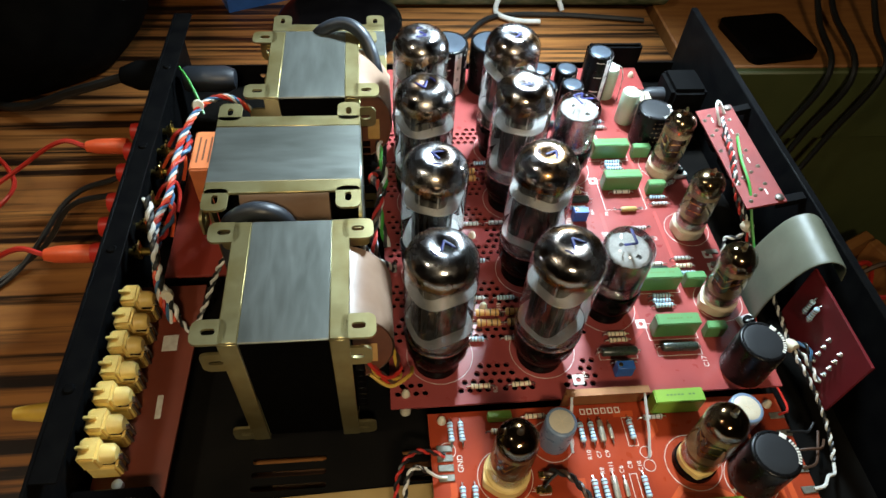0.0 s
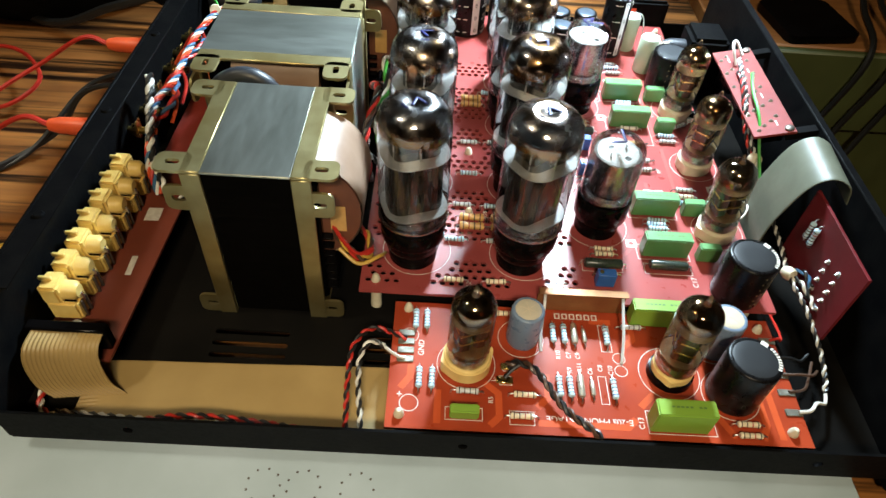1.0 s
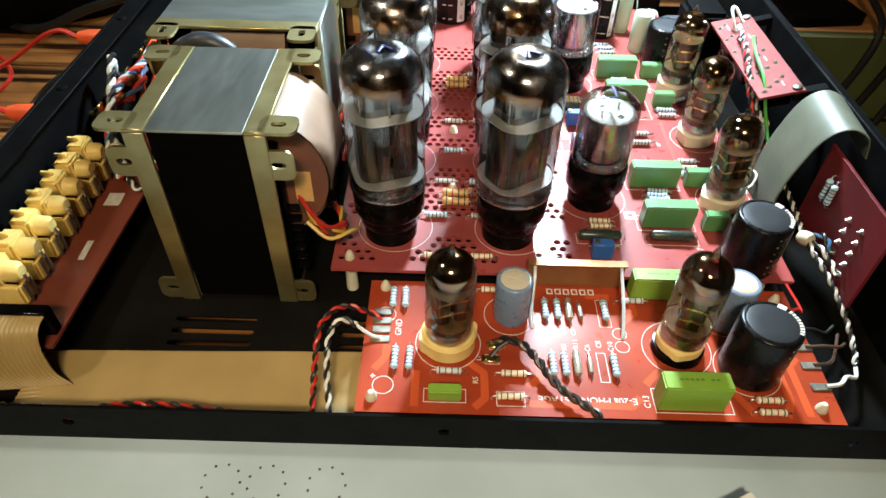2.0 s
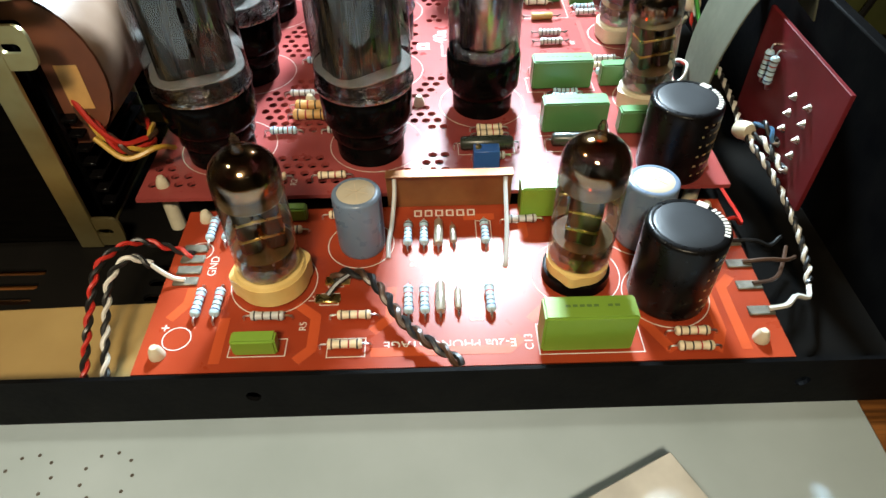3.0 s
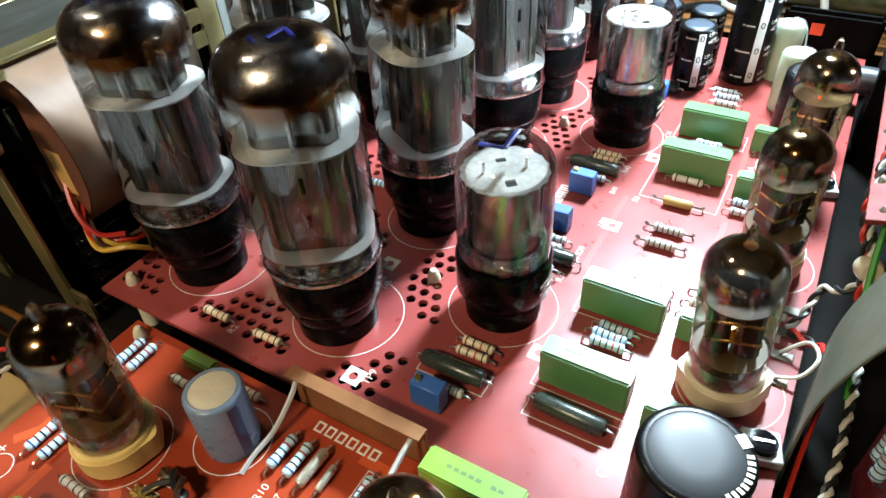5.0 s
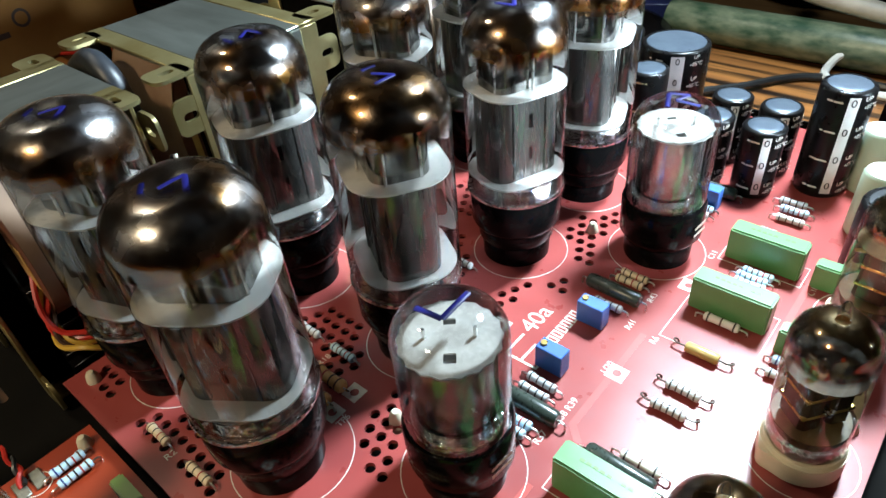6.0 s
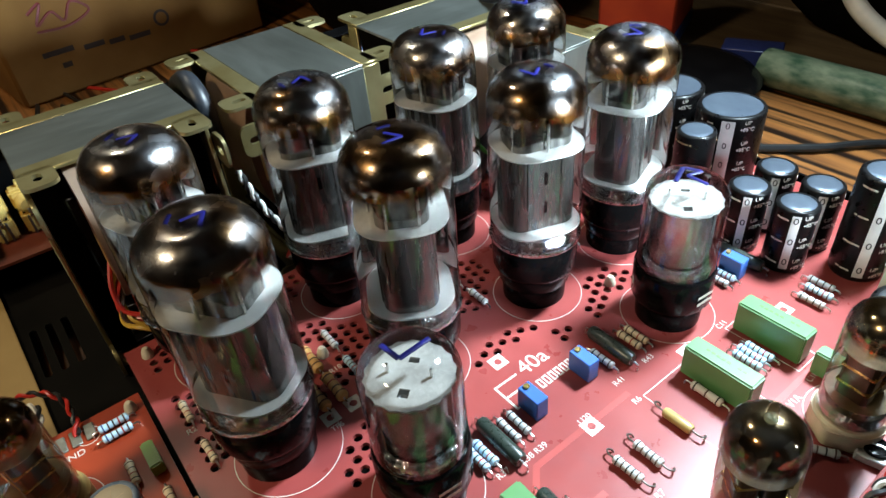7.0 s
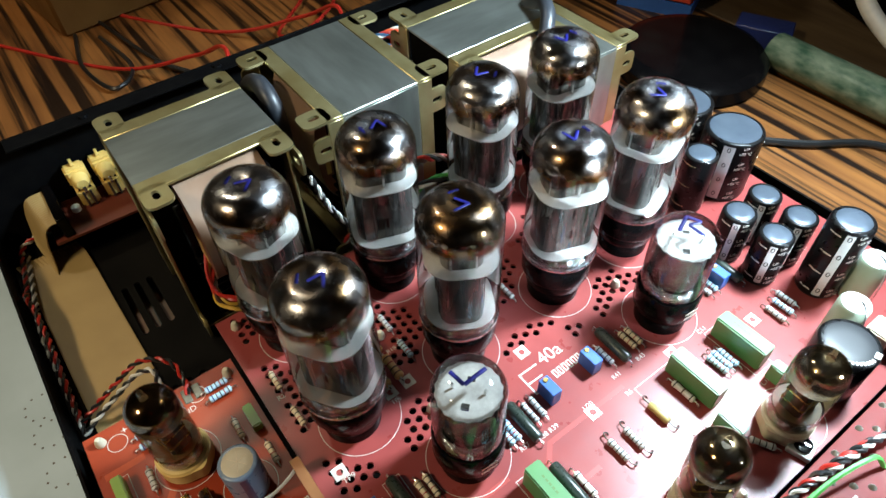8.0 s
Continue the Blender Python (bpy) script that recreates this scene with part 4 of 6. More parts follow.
def can(r, h, m, sleeve, top, label, stripe=None, group="electrolytic capacitors", marks=0, cross=False, rim=0):
    t = thing("electrolytic_capacitor", label, "capacitor", m, group=group)
    e = min(0.0014, r * 0.14)
    body = part("sleeve", lathe([(0, 0), (r * 0.93, 0), (r * 0.97, 0.0006), (r, 0.002), (r, h - e), (r - e * 0.12, h - e * 0.5), (r - e * 0.45, h - e * 0.15), (r - e, h), (r - e * 1.5, h), (r - e * 1.5, h - 0.0004)], 36), sleeve, t)
    part("top", lathe([(r - e * 1.4, h - 0.0002), (r * 0.75, h + 0.0001), (r * 0.4, h + 0.0002), (0, h + 0.0002)], 36), top, t, "slightly domed can top")
    if rim:
        # print round the rolled edge, too small to read
        for j in range(9):
            bar(r * 0.86 * math.cos(radians(-92 + 8 * j)), r * 0.86 * math.sin(radians(-92 + 8 * j)), 0.0016, 0.0009, h + 0.00012, body, -92 + 8 * j)
        bar(r * 0.86 * math.cos(radians(-8)), r * 0.86 * math.sin(radians(-8)), 0.0024, 0.0034, h + 0.00012, body, -8)
    if stripe:
        for i, a0 in enumerate((-62, 70) if marks else (-30,)):
            bm = bmesh.new()
            cols = []
            for j in range(5):
                a = radians(a0 - 11 + 22 * j / 4)
                cols.append([bm.verts.new(((r + 0.00008) * math.cos(a), (r + 0.00008) * math.sin(a), z)) for z in (0.0025, h - 0.0016)])
            for a, b in zip(cols, cols[1:]):
                bm.faces.new((a[0], b[0], b[1], a[1]))
            part("stripe", bm, stripe, body, "printed polarity stripe")
            for j in range(3 if marks and h < 0.035 else (4 if marks else 0)):
                zz = 0.006 + j * (h - 0.010) / (3 if h > 0.035 else 2)
                lettering("0", 0.0042, pose((r + 0.00013) * math.cos(radians(a0)), (r + 0.00013) * math.sin(radians(a0)), zz, 90, 0, 90 + a0), BLACKSLEEVE, t)
    for j in range(marks):
        # rows of print on the sleeve, too small to read
        z = 0.005 + (h - 0.009) * j / max(marks - 1, 1)
        if stripe:
            for a0, words, up in ((-34, "UP", 0.0016), (-34, "+85\u00b0C", -0.0016), (98, "UP", 0.0016), (98, "+85\u00b0C", -0.0016)):
                a0 += 4 if r > 0.012 else (12 if len(words) > 2 else 2)
                lettering(words, 0.0026, pose((r + 0.00010) * math.cos(radians(a0)), (r + 0.00010) * math.sin(radians(a0)), z + up, 90, 0, 90 + a0), SILK, t)
        for a0, w in [(-92, random.uniform(0.002, 0.005)), (-110, random.uniform(0.001, 0.003)), (24, random.uniform(0.002, 0.004)), (36, random.uniform(0.001, 0.003))] + ([] if stripe else [(a, random.uniform(0.0009, 0.0020)) for a in (-124, -100, -80, -70)]):
            b = bar(0, 0, w * (1 if stripe else 0.6), 0.0007, 0, body, material=SILK if stripe else GOLDINK)
            b.matrix_basis = pose((r + 0.00006) * math.cos(radians(a0)), (r + 0.00006) * math.sin(radians(a0)), z + (0.0008 if a0 == -18 else 0), 90, 0, 90 + a0)
    if cross:
        for a in (20, 80, 140):
            ob = part("vent_groove", box(-r * 0.55, r * 0.55, -0.00010, 0.00010, 0, 0.00008), PALE, t, smooth=False)
            ob.matrix_basis = pose(0, 0, h + 0.0002, 0, 0, a)
    return t


BC = "black electrolytic capacitor with dull top"
can(0.0122, 0.0295, pose(0.1595, 0.1215, PHONO, 0, 2, 60), BLACKSLEEVE, DULLTOP, BC + " on the phono board", marks=6, rim=1)
can(0.0125, 0.0295, pose(0.1755, 0.180, MAIN, 0, 0, 50), BLACKSLEEVE, DULLTOP, BC + " at the main board's corner", marks=6, rim=1)
can(0.0125, 0.0295, pose(0.1765, 0.3725, MAIN, 0, 0, 20), BLACKSLEEVE, DULLTOP, BC + " on the main board", marks=6, rim=1)
can(0.0079, 0.0235, pose(0.0625, 0.1475, PHONO, 0, 0, 20), BLUESLEEVE, CREAMTOP, "pale blue electrolytic capacitor with cream top", NAVY, cross=True)
can(0.0084, 0.0250, pose(0.1575, 0.1480, PHONO, 0, 0, 60), BLUESLEEVE, CREAMTOP, "pale blue electrolytic capacitor with cream top", NAVY, cross=True)
SC = "black electrolytic capacitor with white stripe and grey top"
for x, y in ((0.122, 0.402), (0.102, 0.401), (0.102, 0.4215), (0.122, 0.4215)):
    can(0.0083, 0.0300, pose(x, y, MAIN, 0, 0, 0), BLACKSLEEVE, ALU, SC, WHITESTRIPE, marks=3)
can(0.0098, 0.0460, pose(0.1435, 0.4185, MAIN), BLACKSLEEVE, ALU, "tall " + SC, WHITESTRIPE, marks=4)
can(0.0155, 0.0400, pose(0.066, 0.441, MAIN), BLACKSLEEVE, ALU, "wide black electrolytic capacitor with grey top", WHITESTRIPE, marks=4)
can(0.0088, 0.0370, pose(0.066, 0.4145, MAIN), BLACKSLEEVE, ALU, "slim black electrolytic capacitor with grey top", marks=3)
can(0.0155, 0.0400, pose(0.033, 0.441, MAIN), BLACKSLEEVE, ALU, "wide black electrolytic capacitor with grey top", WHITESTRIPE, marks=4)
WAX = mat("pale_green_case", (0.42, 0.50, 0.38), 0.45, 0, (0.36, 0.44, 0.32), 60)
for x, y in ((0.1665, 0.396), (0.1585, 0.427)):
    t = thing("axial_capacitor", "pale green upright tubular capacitor with white end", "capacitor", pose(x, y, MAIN), "tubular capacitors")
    part("body", lathe([(0, 0), (0.0065, 0), (0.0070, 0.001), (0.0070, 0.0255), (0.0062, 0.0268)], 28), WAX, t)
    part("end", lathe([(0.0062, 0.0268), (0, 0.0268)], 28), WHITESTRIPE, t, "white sealed end")
    part("lead", wire([(0.0, 0, 0.0266), (0.001, -0.001, 0.030), (0.006, -0.005, 0.0295), (0.0085, -0.007, 0.02), (0.009, -0.0075, 0)], 0.0004), WIRE, t)
part_block = thing("cream_capacitor", "cream block capacitor on the main board", "capacitor", pose(0.180, 0.402, MAIN))
part("case", box(-0.005, 0.005, -0.006, 0.006, 0.0002, 0.018, 0.0007, seg=2), PALE, part_block)

# ---- resistors ----


def resistor(body, r, ln, span, bands, label, loop=False):
    """Axial resistor along x with its leads bent down to the board."""
    t = thing("resistor", label, "resistor", group="resistors")
    h = ln / 2
    turn = pose(0, 0, r + 0.0004, 0, 90, 0)
    if bands:
        prof = [(0, -h), (r * 0.75, -h), (r, -h + r * 0.35), (r, -h + r * 1.1), (r * 0.86, -h + r * 1.5), (r * 0.86, h - r * 1.5), (r, h - r * 1.1), (r, h - r * 0.35), (r * 0.75, h), (0, h)]
    else:
        prof = [(0, -h), (r * 0.8, -h), (r, -h + r * 0.4), (r, h - r * 0.4), (r * 0.8, h), (0, h)]
    core = part("body", lathe(prof, 14, m=turn), body, t)
    for i, b in enumerate(bands):
        z = -h + r * 0.9 + (ln - r * 1.8) * (i / (len(bands) - 1))
        rr = r * (1.03 if i in (0, len(bands) - 1) else 0.9)
        part("band", lathe([(rr, z - ln * 0.024), (rr, z + ln * 0.024)], 14, m=turn), BANDS[b], core, "painted colour band")
    s = span / 2
    for e in (-1, 1):
        z = r + 0.0004
        if loop:
            pts = [(e * h, 0, z), (e * (s - 0.0008), 0, z), (e * (s + 0.0006), 0.0008, z + 0.0001), (e * s, 0.0024, z - 0.001), (e * (s - 0.001), 0.003, -0.001)]
        else:
            pts = [(e * h, 0, z), (e * (s - 0.001), 0, z), (e * s, 0, z - 0.0006), (e * s, 0, -0.001)]
        part("lead", wire(pts, 0.00034, 5, 4), DARKWIRE if loop else WIRE, t)
    return t


kinds = {
    "b": resistor(RBLUE, 0.00160, 0.0104, 0.0150, (3, 0, 1, 2, 0), "pale blue banded resistor on the circuit board"),
    "c": resistor(RCREAM, 0.00150, 0.0102, 0.0150, (0, 1, 2, 1), "cream banded resistor on the circuit board"),
    "g": resistor(RGREY, 0.00150, 0.0102, 0.0150, (1, 0, 1, 0), "grey banded resistor on the circuit board"),
    "G": resistor(RGREY, 0.00165, 0.0105, 0.0165, (1, 0, 1, 1, 0), "grey banded resistor with looped leads", True),
    "t": resistor(RGOLD, 0.0023, 0.0135, 0.0185, (0, 2, 1, 0), "large tan banded power resistor"),
    "s": resistor(RSILVER, 0.0016, 0.0115, 0.0160, (), "silver-gold film capacitor lying on the board"),
    "q": resistor(RSILVER, 0.0011, 0.0078, 0.0130, (), "slim gold film capacitor lying on the board"),
    "k": resistor(RDARK, 0.0027, 0.0200, 0.0250, (), "long dark green power resistor on the main board"),
    "w": resistor(mat("white_lacquer", (0.72, 0.70, 0.64), 0.4), 0.0016, 0.0115, 0.0170, (1, 0, 1), "white banded resistor beside a green capacitor"),
    "y": resistor(mat("amber_case", (0.42, 0.30, 0.10), 0.35), 0.0018, 0.0105, 0.0180, (), "amber tubular capacitor with looped leads", True),
}
kinds["s"]["category"] = kinds["q"]["category"] = kinds["y"]["category"] = "capacitor"
used = set()


def put(kind, x, y, z, rz=0):
    m = pose(x, y, z, 0, 0, rz + random.uniform(-1.5, 1.5))
    if kind in used:
        return copy_thing(kinds[kind], m)
    used.add(kind)
    kinds[kind].matrix_basis = m
    return kinds[kind]


for kind, x, y, rz in (("b", 0.013, 0.1215, 90), ("b", 0.019, 0.1215, 90), ("g", 0.0355, 0.1155, 0), ("c", 0.062, 0.115, 0), ("c", 0.060, 0.104, 0), ("c", 0.036, 0.154, 0), ("c", 0.080, 0.1535, 0),
                       ("b", 0.078, 0.1505, 90), ("b", 0.0835, 0.1505, 90), ("s", 0.0885, 0.1505, 90), ("q", 0.0935, 0.150, 90), ("b", 0.1045, 0.1505, 90),
                       ("b", 0.0785, 0.1205, 90), ("b", 0.0835, 0.1205, 90), ("s", 0.0885, 0.1210, 90), ("q", 0.094, 0.1205, 90), ("b", 0.104, 0.1205, 90),
                       ("c", 0.163, 0.1055, 0), ("c", 0.1625, 0.100, 0), ("b", 0.010, 0.155, 90), ("b", 0.0155, 0.155, 90), ("g", 0.118, 0.1565, 0)):
    if (kind, x) == ("c", 0.080):
        x, y = 0.055, 0.1610
    put(kind, x, y, PHONO, rz)
for dy in (0.0, 0.1175):
    for kind, x, y, rz in (("k", 0.108, 0.1935, 0), ("c", 0.110, 0.2055, 0), ("c", 0.110, 0.2015, 0), ("g", 0.1095, 0.187, 0),
                           ("b", 0.1445, 0.2305, 0), ("b", 0.1435, 0.227, 0), ("b", 0.1440, 0.2235, 0),
                           ("k", 0.1435, 0.1945, 0) if not dy else ("w", 0.1435, 0.2005, 0)):
        put(kind, x, y + dy, MAIN, rz)
for kind, x, y, rz in (("c", 0.028, 0.1775, 0), ("c", 0.050, 0.1775, 0), ("b", 0.028, 0.2065, 0), ("g", 0.0505, 0.2065, 0), ("k", 0.112, 0.2525, 0), ("g", 0.110, 0.2580, 0), ("g", 0.110, 0.2625, 0), ("b", 0.1115, 0.2465, 0), ("b", 0.1115, 0.2430, 0),
                       ("G", 0.1450, 0.2755, 0), ("G", 0.1455, 0.2845, 0), ("y", 0.1440, 0.3015, 0), ("k", 0.1435, 0.2490, 0), ("w", 0.1470, 0.2545, 0),
                       ("t", 0.0375, 0.2165, 0), ("t", 0.0375, 0.2235, 0), ("t", 0.055, 0.2165, 0), ("t", 0.055, 0.2235, 0), ("b", 0.050, 0.2340, 0), ("g", 0.032, 0.2345, 0),
                       ("b", 0.036, 0.2625, 0), ("g", 0.036, 0.293, 0), ("g", 0.053, 0.2935, 0), ("t", 0.0375, 0.334, 0), ("t", 0.0375, 0.341, 0), ("b", 0.050, 0.3495, 0),
                       ("g", 0.1430, 0.386, 0), ("b", 0.1425, 0.3925, 0), ("g", 0.1405, 0.398, 0), ("k", 0.1105, 0.3895, 0), ("b", 0.1115, 0.3760, 0), ("g", 0.1115, 0.3715, 0),
                       ("b", 0.166, 0.2465, 0), ("c", 0.166, 0.2525, 0), ("g", 0.167, 0.2585, 0), ("b", 0.167, 0.312, 0), ("g", 0.167, 0.306, 0), ("g", 0.179, 0.3245, 30), ("g", 0.170, 0.364, 0)):
    put(kind, x, y, MAIN, rz)
for kind in kinds:
    if kind not in used:
        for o in list(kinds[kind].children_recursive) + [kinds[kind]]:
            bpy.data.objects.remove(o)

# trimmers
for x, y, rz in ((0.1085, 0.2955, 0), (0.1085, 0.2705, 0), (0.1125, 0.3805, 0), (0.107, 0.1815, 0)):
    t = thing("trimmer", "blue square multiturn trimmer on the main board", "potentiometer", pose(x, y, MAIN, 0, 0, rz), "blue trimmers")
    part("case", box(-0.0048, 0.0048, -0.0026, 0.0026, 0.0006, 0.0095, 0.0003), POTBLUE, t)
    part("screw", lathe([(0.0011, 0.0095), (0.0011, 0.0103), (0, 0.0103)], 10, m=pose(-0.003, 0, 0)), GOLD, t)
for x, y in ((0.190, 0.2085), (0.1895, 0.3355)):
    t = thing("trimmer", "square open carbon trimmer at the board's edge", "potentiometer", pose(x, y, MAIN, 0, 0, 15))
    part("base", box(-0.0048, 0.0048, -0.0048, 0.0048, 0.0004, 0.0035, 0.0004), RGREY, t)
    part("rotor", lathe([(0.0036, 0.0035), (0.0036, 0.0050), (0.0012, 0.0053), (0, 0.0050)], 18), BAKE, t)
    part("slot", box(-0.0026, 0.0026, -0.0004, 0.0004, 0.0051, 0.0056), WIRE, t)

# copper screen between the boards
t = thing("screen_plate", "upright brown copper screening strip between the boards", "screen")
part("plate", box(0.0705, 0.1150, 0.1668, 0.1680, PHONO - 0.001, 0.0450, 0.0002), COPPER, t)
part("fold", box(0.0705, 0.1150, 0.1640, 0.1682, 0.0450, 0.0456, 0.0001), COPPER, t)
single_wire("grey stiff wire from the screen to the phono board", [(0.0735, 0.1660, 0.0445), (0.0735, 0.1620, 0.0400), (0.0725, 0.154, 0.0335), (0.0715, 0.1465, 0.0315), (0.0715, 0.1405, 0.0300)], RGREY, 0.0008)
single_wire("grey stiff wire from the screen to the phono board", [(0.1125, 0.1660, 0.0445), (0.1120, 0.160, 0.0425), (0.1115, 0.147, 0.0370), (0.1105, 0.137, 0.0315), (0.1100, 0.1355, 0.0300)], RGREY, 0.0008)
# solder tabs
for b, z, spots in ((phono, PHONO, [(0.187, y) for y in (0.1535, 0.1435, 0.1335, 0.124, 0.1135)] + [(0.006, y) for y in (0.132, 0.1370, 0.142, 0.1470)] + [(0.053, 0.1230), (0.0555, 0.1305)]), (main, MAIN, [(0.189, y) for y in (0.234, 0.244, 0.254, 0.264)])):
    for x, y in spots:
        part("solder_tab", box(x - 0.0040, x + 0.0040, y - 0.0018, y + 0.0018, z + 0.00005, z + 0.0009, 0.0003), TINNED if x > 0.1 or x < 0.02 else GOLD, b, "tinned solder tab")

# ---- front panel boards and ribbon ----
t = thing("switch_board", "upright dark red circuit board beside the front panel", "circuit board")
part("board", box(0.2110, 0.2126, 0.152, 0.213, 0.036, 0.0815, 0.0002), MAROON, t, smooth=False)
for i in range(5):
    part("solder_joint", lathe([(0.0016, 0), (0.0010, 0.0008), (0.0003, 0.0022), (0, 0.0023)], 10, m=pose(0.2110, 0.166 + 0.0005 * i, 0.043 + 0.006 * i, 0, -90, 0)), WIRE, t)
    part("solder_joint", lathe([(0.0016, 0), (0.0010, 0.0008), (0.0003, 0.0022), (0, 0.0023)], 10, m=pose(0.2110, 0.176 + 0.0005 * i, 0.041 + 0.006 * i, 0, -90, 0)), WIRE, t)
for i in range(2):
    r = copy_thing(kinds["b"], pose(0.2108, 0.194 + 0.005 * i, 0.066, 0, -90, 0))
t = thing("selector_board", "red selector circuit board with soldered joints behind the front panel", "circuit board", pose(0.2085, 0.3115, 0.0765, 0, -14, 0))
part("board", box(-0.0118, 0.0118, -0.0460, 0.0460, -0.0016, 0.0, 0.0002), PINKBOARD, t, smooth=False)
for i in range(22):
    x, y = (-0.0085, -0.0045, 0.0005, 0.0060)[i * 5 % 4] + random.uniform(-0.001, 0.001), -0.041 + 0.0038 * i
    part("solder_joint", lathe([(0.0014, 0), (0.0010, 0.0006), (0.0003, 0.0014), (0, 0.0015)], 8, m=pose(x, y, 0)), TINNED, t)
for i in range(6):
    bar(0.0035 - 0.008 * (i % 2), -0.036 + 0.0140 * i, 0.0045, 0.0008, 0.00002, t, 90)
for y0 in (-0.0425, 0.0425):
    part("screw", lathe([(0.0026, 0), (0.0026, 0.0010), (0.0018, 0.0016), (0, 0.0016)], 12, m=pose(0.0085, y0, 0)), DARKWIRE, t)
    part("spacer", box(0.0060, 0.0238, y0 - 0.003, y0 + 0.003, -0.0062, -0.0017, 0.0004), BLACKSTEEL, t)
for y0 in (-0.025, 0.002, 0.028):
    part("switch_body", box(-0.008, 0.010, y0 - 0.009, y0 + 0.009, -0.016, -0.0017, 0.0008), BAKE, t)


def ribbon(name, line, across, n, material, label, thick=0.0012):
    """Flat cable of n wires swept along a line, with its width along the vector across."""
    pts = smooth_line(line, 8)
    bm = bmesh.new()
    cols = []
    across = Vector(across)
    wide = 2 * n
    for i, p in enumerate(pts):
        d = (pts[min(i + 1, len(pts) - 1)] - pts[max(i - 1, 0)]).normalized()
        up = across.cross(d).normalized()
        row = [p + across * (k / wide - 0.5) + up * (thick / 2 if k % 2 else thick * 0.2) for k in range(wide + 1)]
        row += [p + across * (k / wide - 0.5) - up * (thick / 2 if k % 2 else thick * 0.2) for k in range(wide, -1, -1)]
        cols.append([bm.verts.new(v) for v in row])
    for a, b in zip(cols, cols[1:]):
        for k in range(len(a)):
            bm.faces.new((a[k], a[(k + 1) % len(a)], b[(k + 1) % len(a)], b[k]))
    bm.faces.new(cols[0])
    bm.faces.new(cols[-1])
    return tagged(part(name, bm, material), label, "ribbon cable")


ribbon("ribbon_cable", [(0.2265, 0.224, 0.078), (0.2240, 0.225, 0.0875), (0.2150, 0.2265, 0.0915), (0.2065, 0.228, 0.085), (0.2010, 0.229, 0.068), (0.1985, 0.230, 0.048), (0.1995, 0.230, 0.0170)], (0.003, 0.035, 0.0), 17, RIBBON, "grey ribbon cable arching from the switch board")
ribbon("ribbon_cable", [(-0.145, 0.1285, 0.0455), (-0.1455, 0.1195, 0.0440), (-0.146, 0.1155, 0.036), (-0.144, 0.113, 0.024), (-0.138, 0.1115, 0.0175)], (0.032, 0.004, 0.0), 17, TAN, "cream ribbon cable hanging from its connector")
ribbon("ribbon_cable", [(-0.1420, 0.1120, 0.0180), (-0.128, 0.1145, 0.0168), (-0.08, 0.116, 0.0163), (-0.03, 0.1175, 0.0163), (0.02, 0.1185, 0.0163), (0.10, 0.1185, 0.0163)], (0.0, 0.034, 0.0), 17, TAN, "cream ribbon cable lying across the tray floor")

# ---- rear sockets ----
t = thing("input_board", "brown-red input circuit board along the rear panel", "circuit board")
part("board", flat([[(-0.162, 0.121), (-0.128, 0.121), (-0.125, 0.255), (-0.162, 0.255)]], 0.0314, 0.033), INPUTBOARD, t, smooth=False)
part("connector", box(-0.164, -0.1285, 0.1265, 0.1320, 0.0331, 0.0470, 0.0006), BAKE, t, "black ribbon header")
part("mount", lathe([(0.0026, 0.033), (0.0026, 0.036), (0.001, 0.037), (0, 0.037)], 12, m=pose(-0.149, 0.138, 0)), NYLON, t)
bar(-0.138, 0.178, 0.013, 0.003, 0.03304, t, 92)
bar(-0.139, 0.216, 0.010, 0.008, 0.03304, t, 92)
jack = thing("phono_socket", "cream plastic double phono socket on the input board", "socket", group="input sockets")
part("body", box(-0.0085, 0.0060, -0.0052, 0.0052, 0.0002, 0.0120, 0.0012, seg=2), JACK, jack)
part("upper_body", box(-0.0085, 0.0005, -0.0058, 0.0058, 0.0120, 0.0230, 0.0012, seg=2), JACK, jack)
part("collar", lathe([(0.0046, -0.006), (0.0046, 0.004), (0.0030, 0.006), (0, 0.006)], 16, m=pose(0.0010, 0, 0.0165, 0, 90, 0)), JACK, jack)
part("tongue", box(0.0005, 0.0075, -0.0008, 0.0008, 0.0100, 0.0150, 0.0002), WIRE, jack)
part("tongue", box(0.0060, 0.0072, -0.0025, -0.0013, 0.0002, 0.0110, 0.0002), DARKWIRE, jack)
part("tongue", box(0.0060, 0.0072, 0.0013, 0.0025, 0.0002, 0.0110, 0.0002), DARKWIRE, jack)
for sy in (-1, 1):
    part("slot", box(-0.0004, 0.0052, sy * 0.0030 - 0.0005, sy * 0.0030 + 0.0005, 0.01195, 0.0123), BAKE, jack, "dark contact slot")
part("rib", box(-0.0090, -0.0030, -0.0009, 0.0009, 0.0228, 0.0252, 0.0004), JACK, jack)
jack.matrix_basis = pose(-0.1535, 0.1475, 0.033)
for i in range(1, 7):
    copy_thing(jack, pose(-0.1535, 0.1475 + i * 0.0145, 0.033))
post = thing("speaker_post", "gold-plated speaker terminal through the rear panel", "terminal", group="speaker terminals")
part("rod", lathe([(0, -0.012), (0.0022, -0.012), (0.0022, 0.016), (0, 0.016)], 12, m=pose(0, 0, 0, 0, 90, 0)), GOLD, post)
part("nut", lathe([(0.0045, 0.003), (0.0045, 0.006), (0, 0.006)], 6, m=pose(0, 0, 0, 0, 90, 0)), GOLD, post)
part("lug", box(0.006, 0.0068, -0.003, 0.003, -0.004, 0.007, 0.0002), GOLD, post)
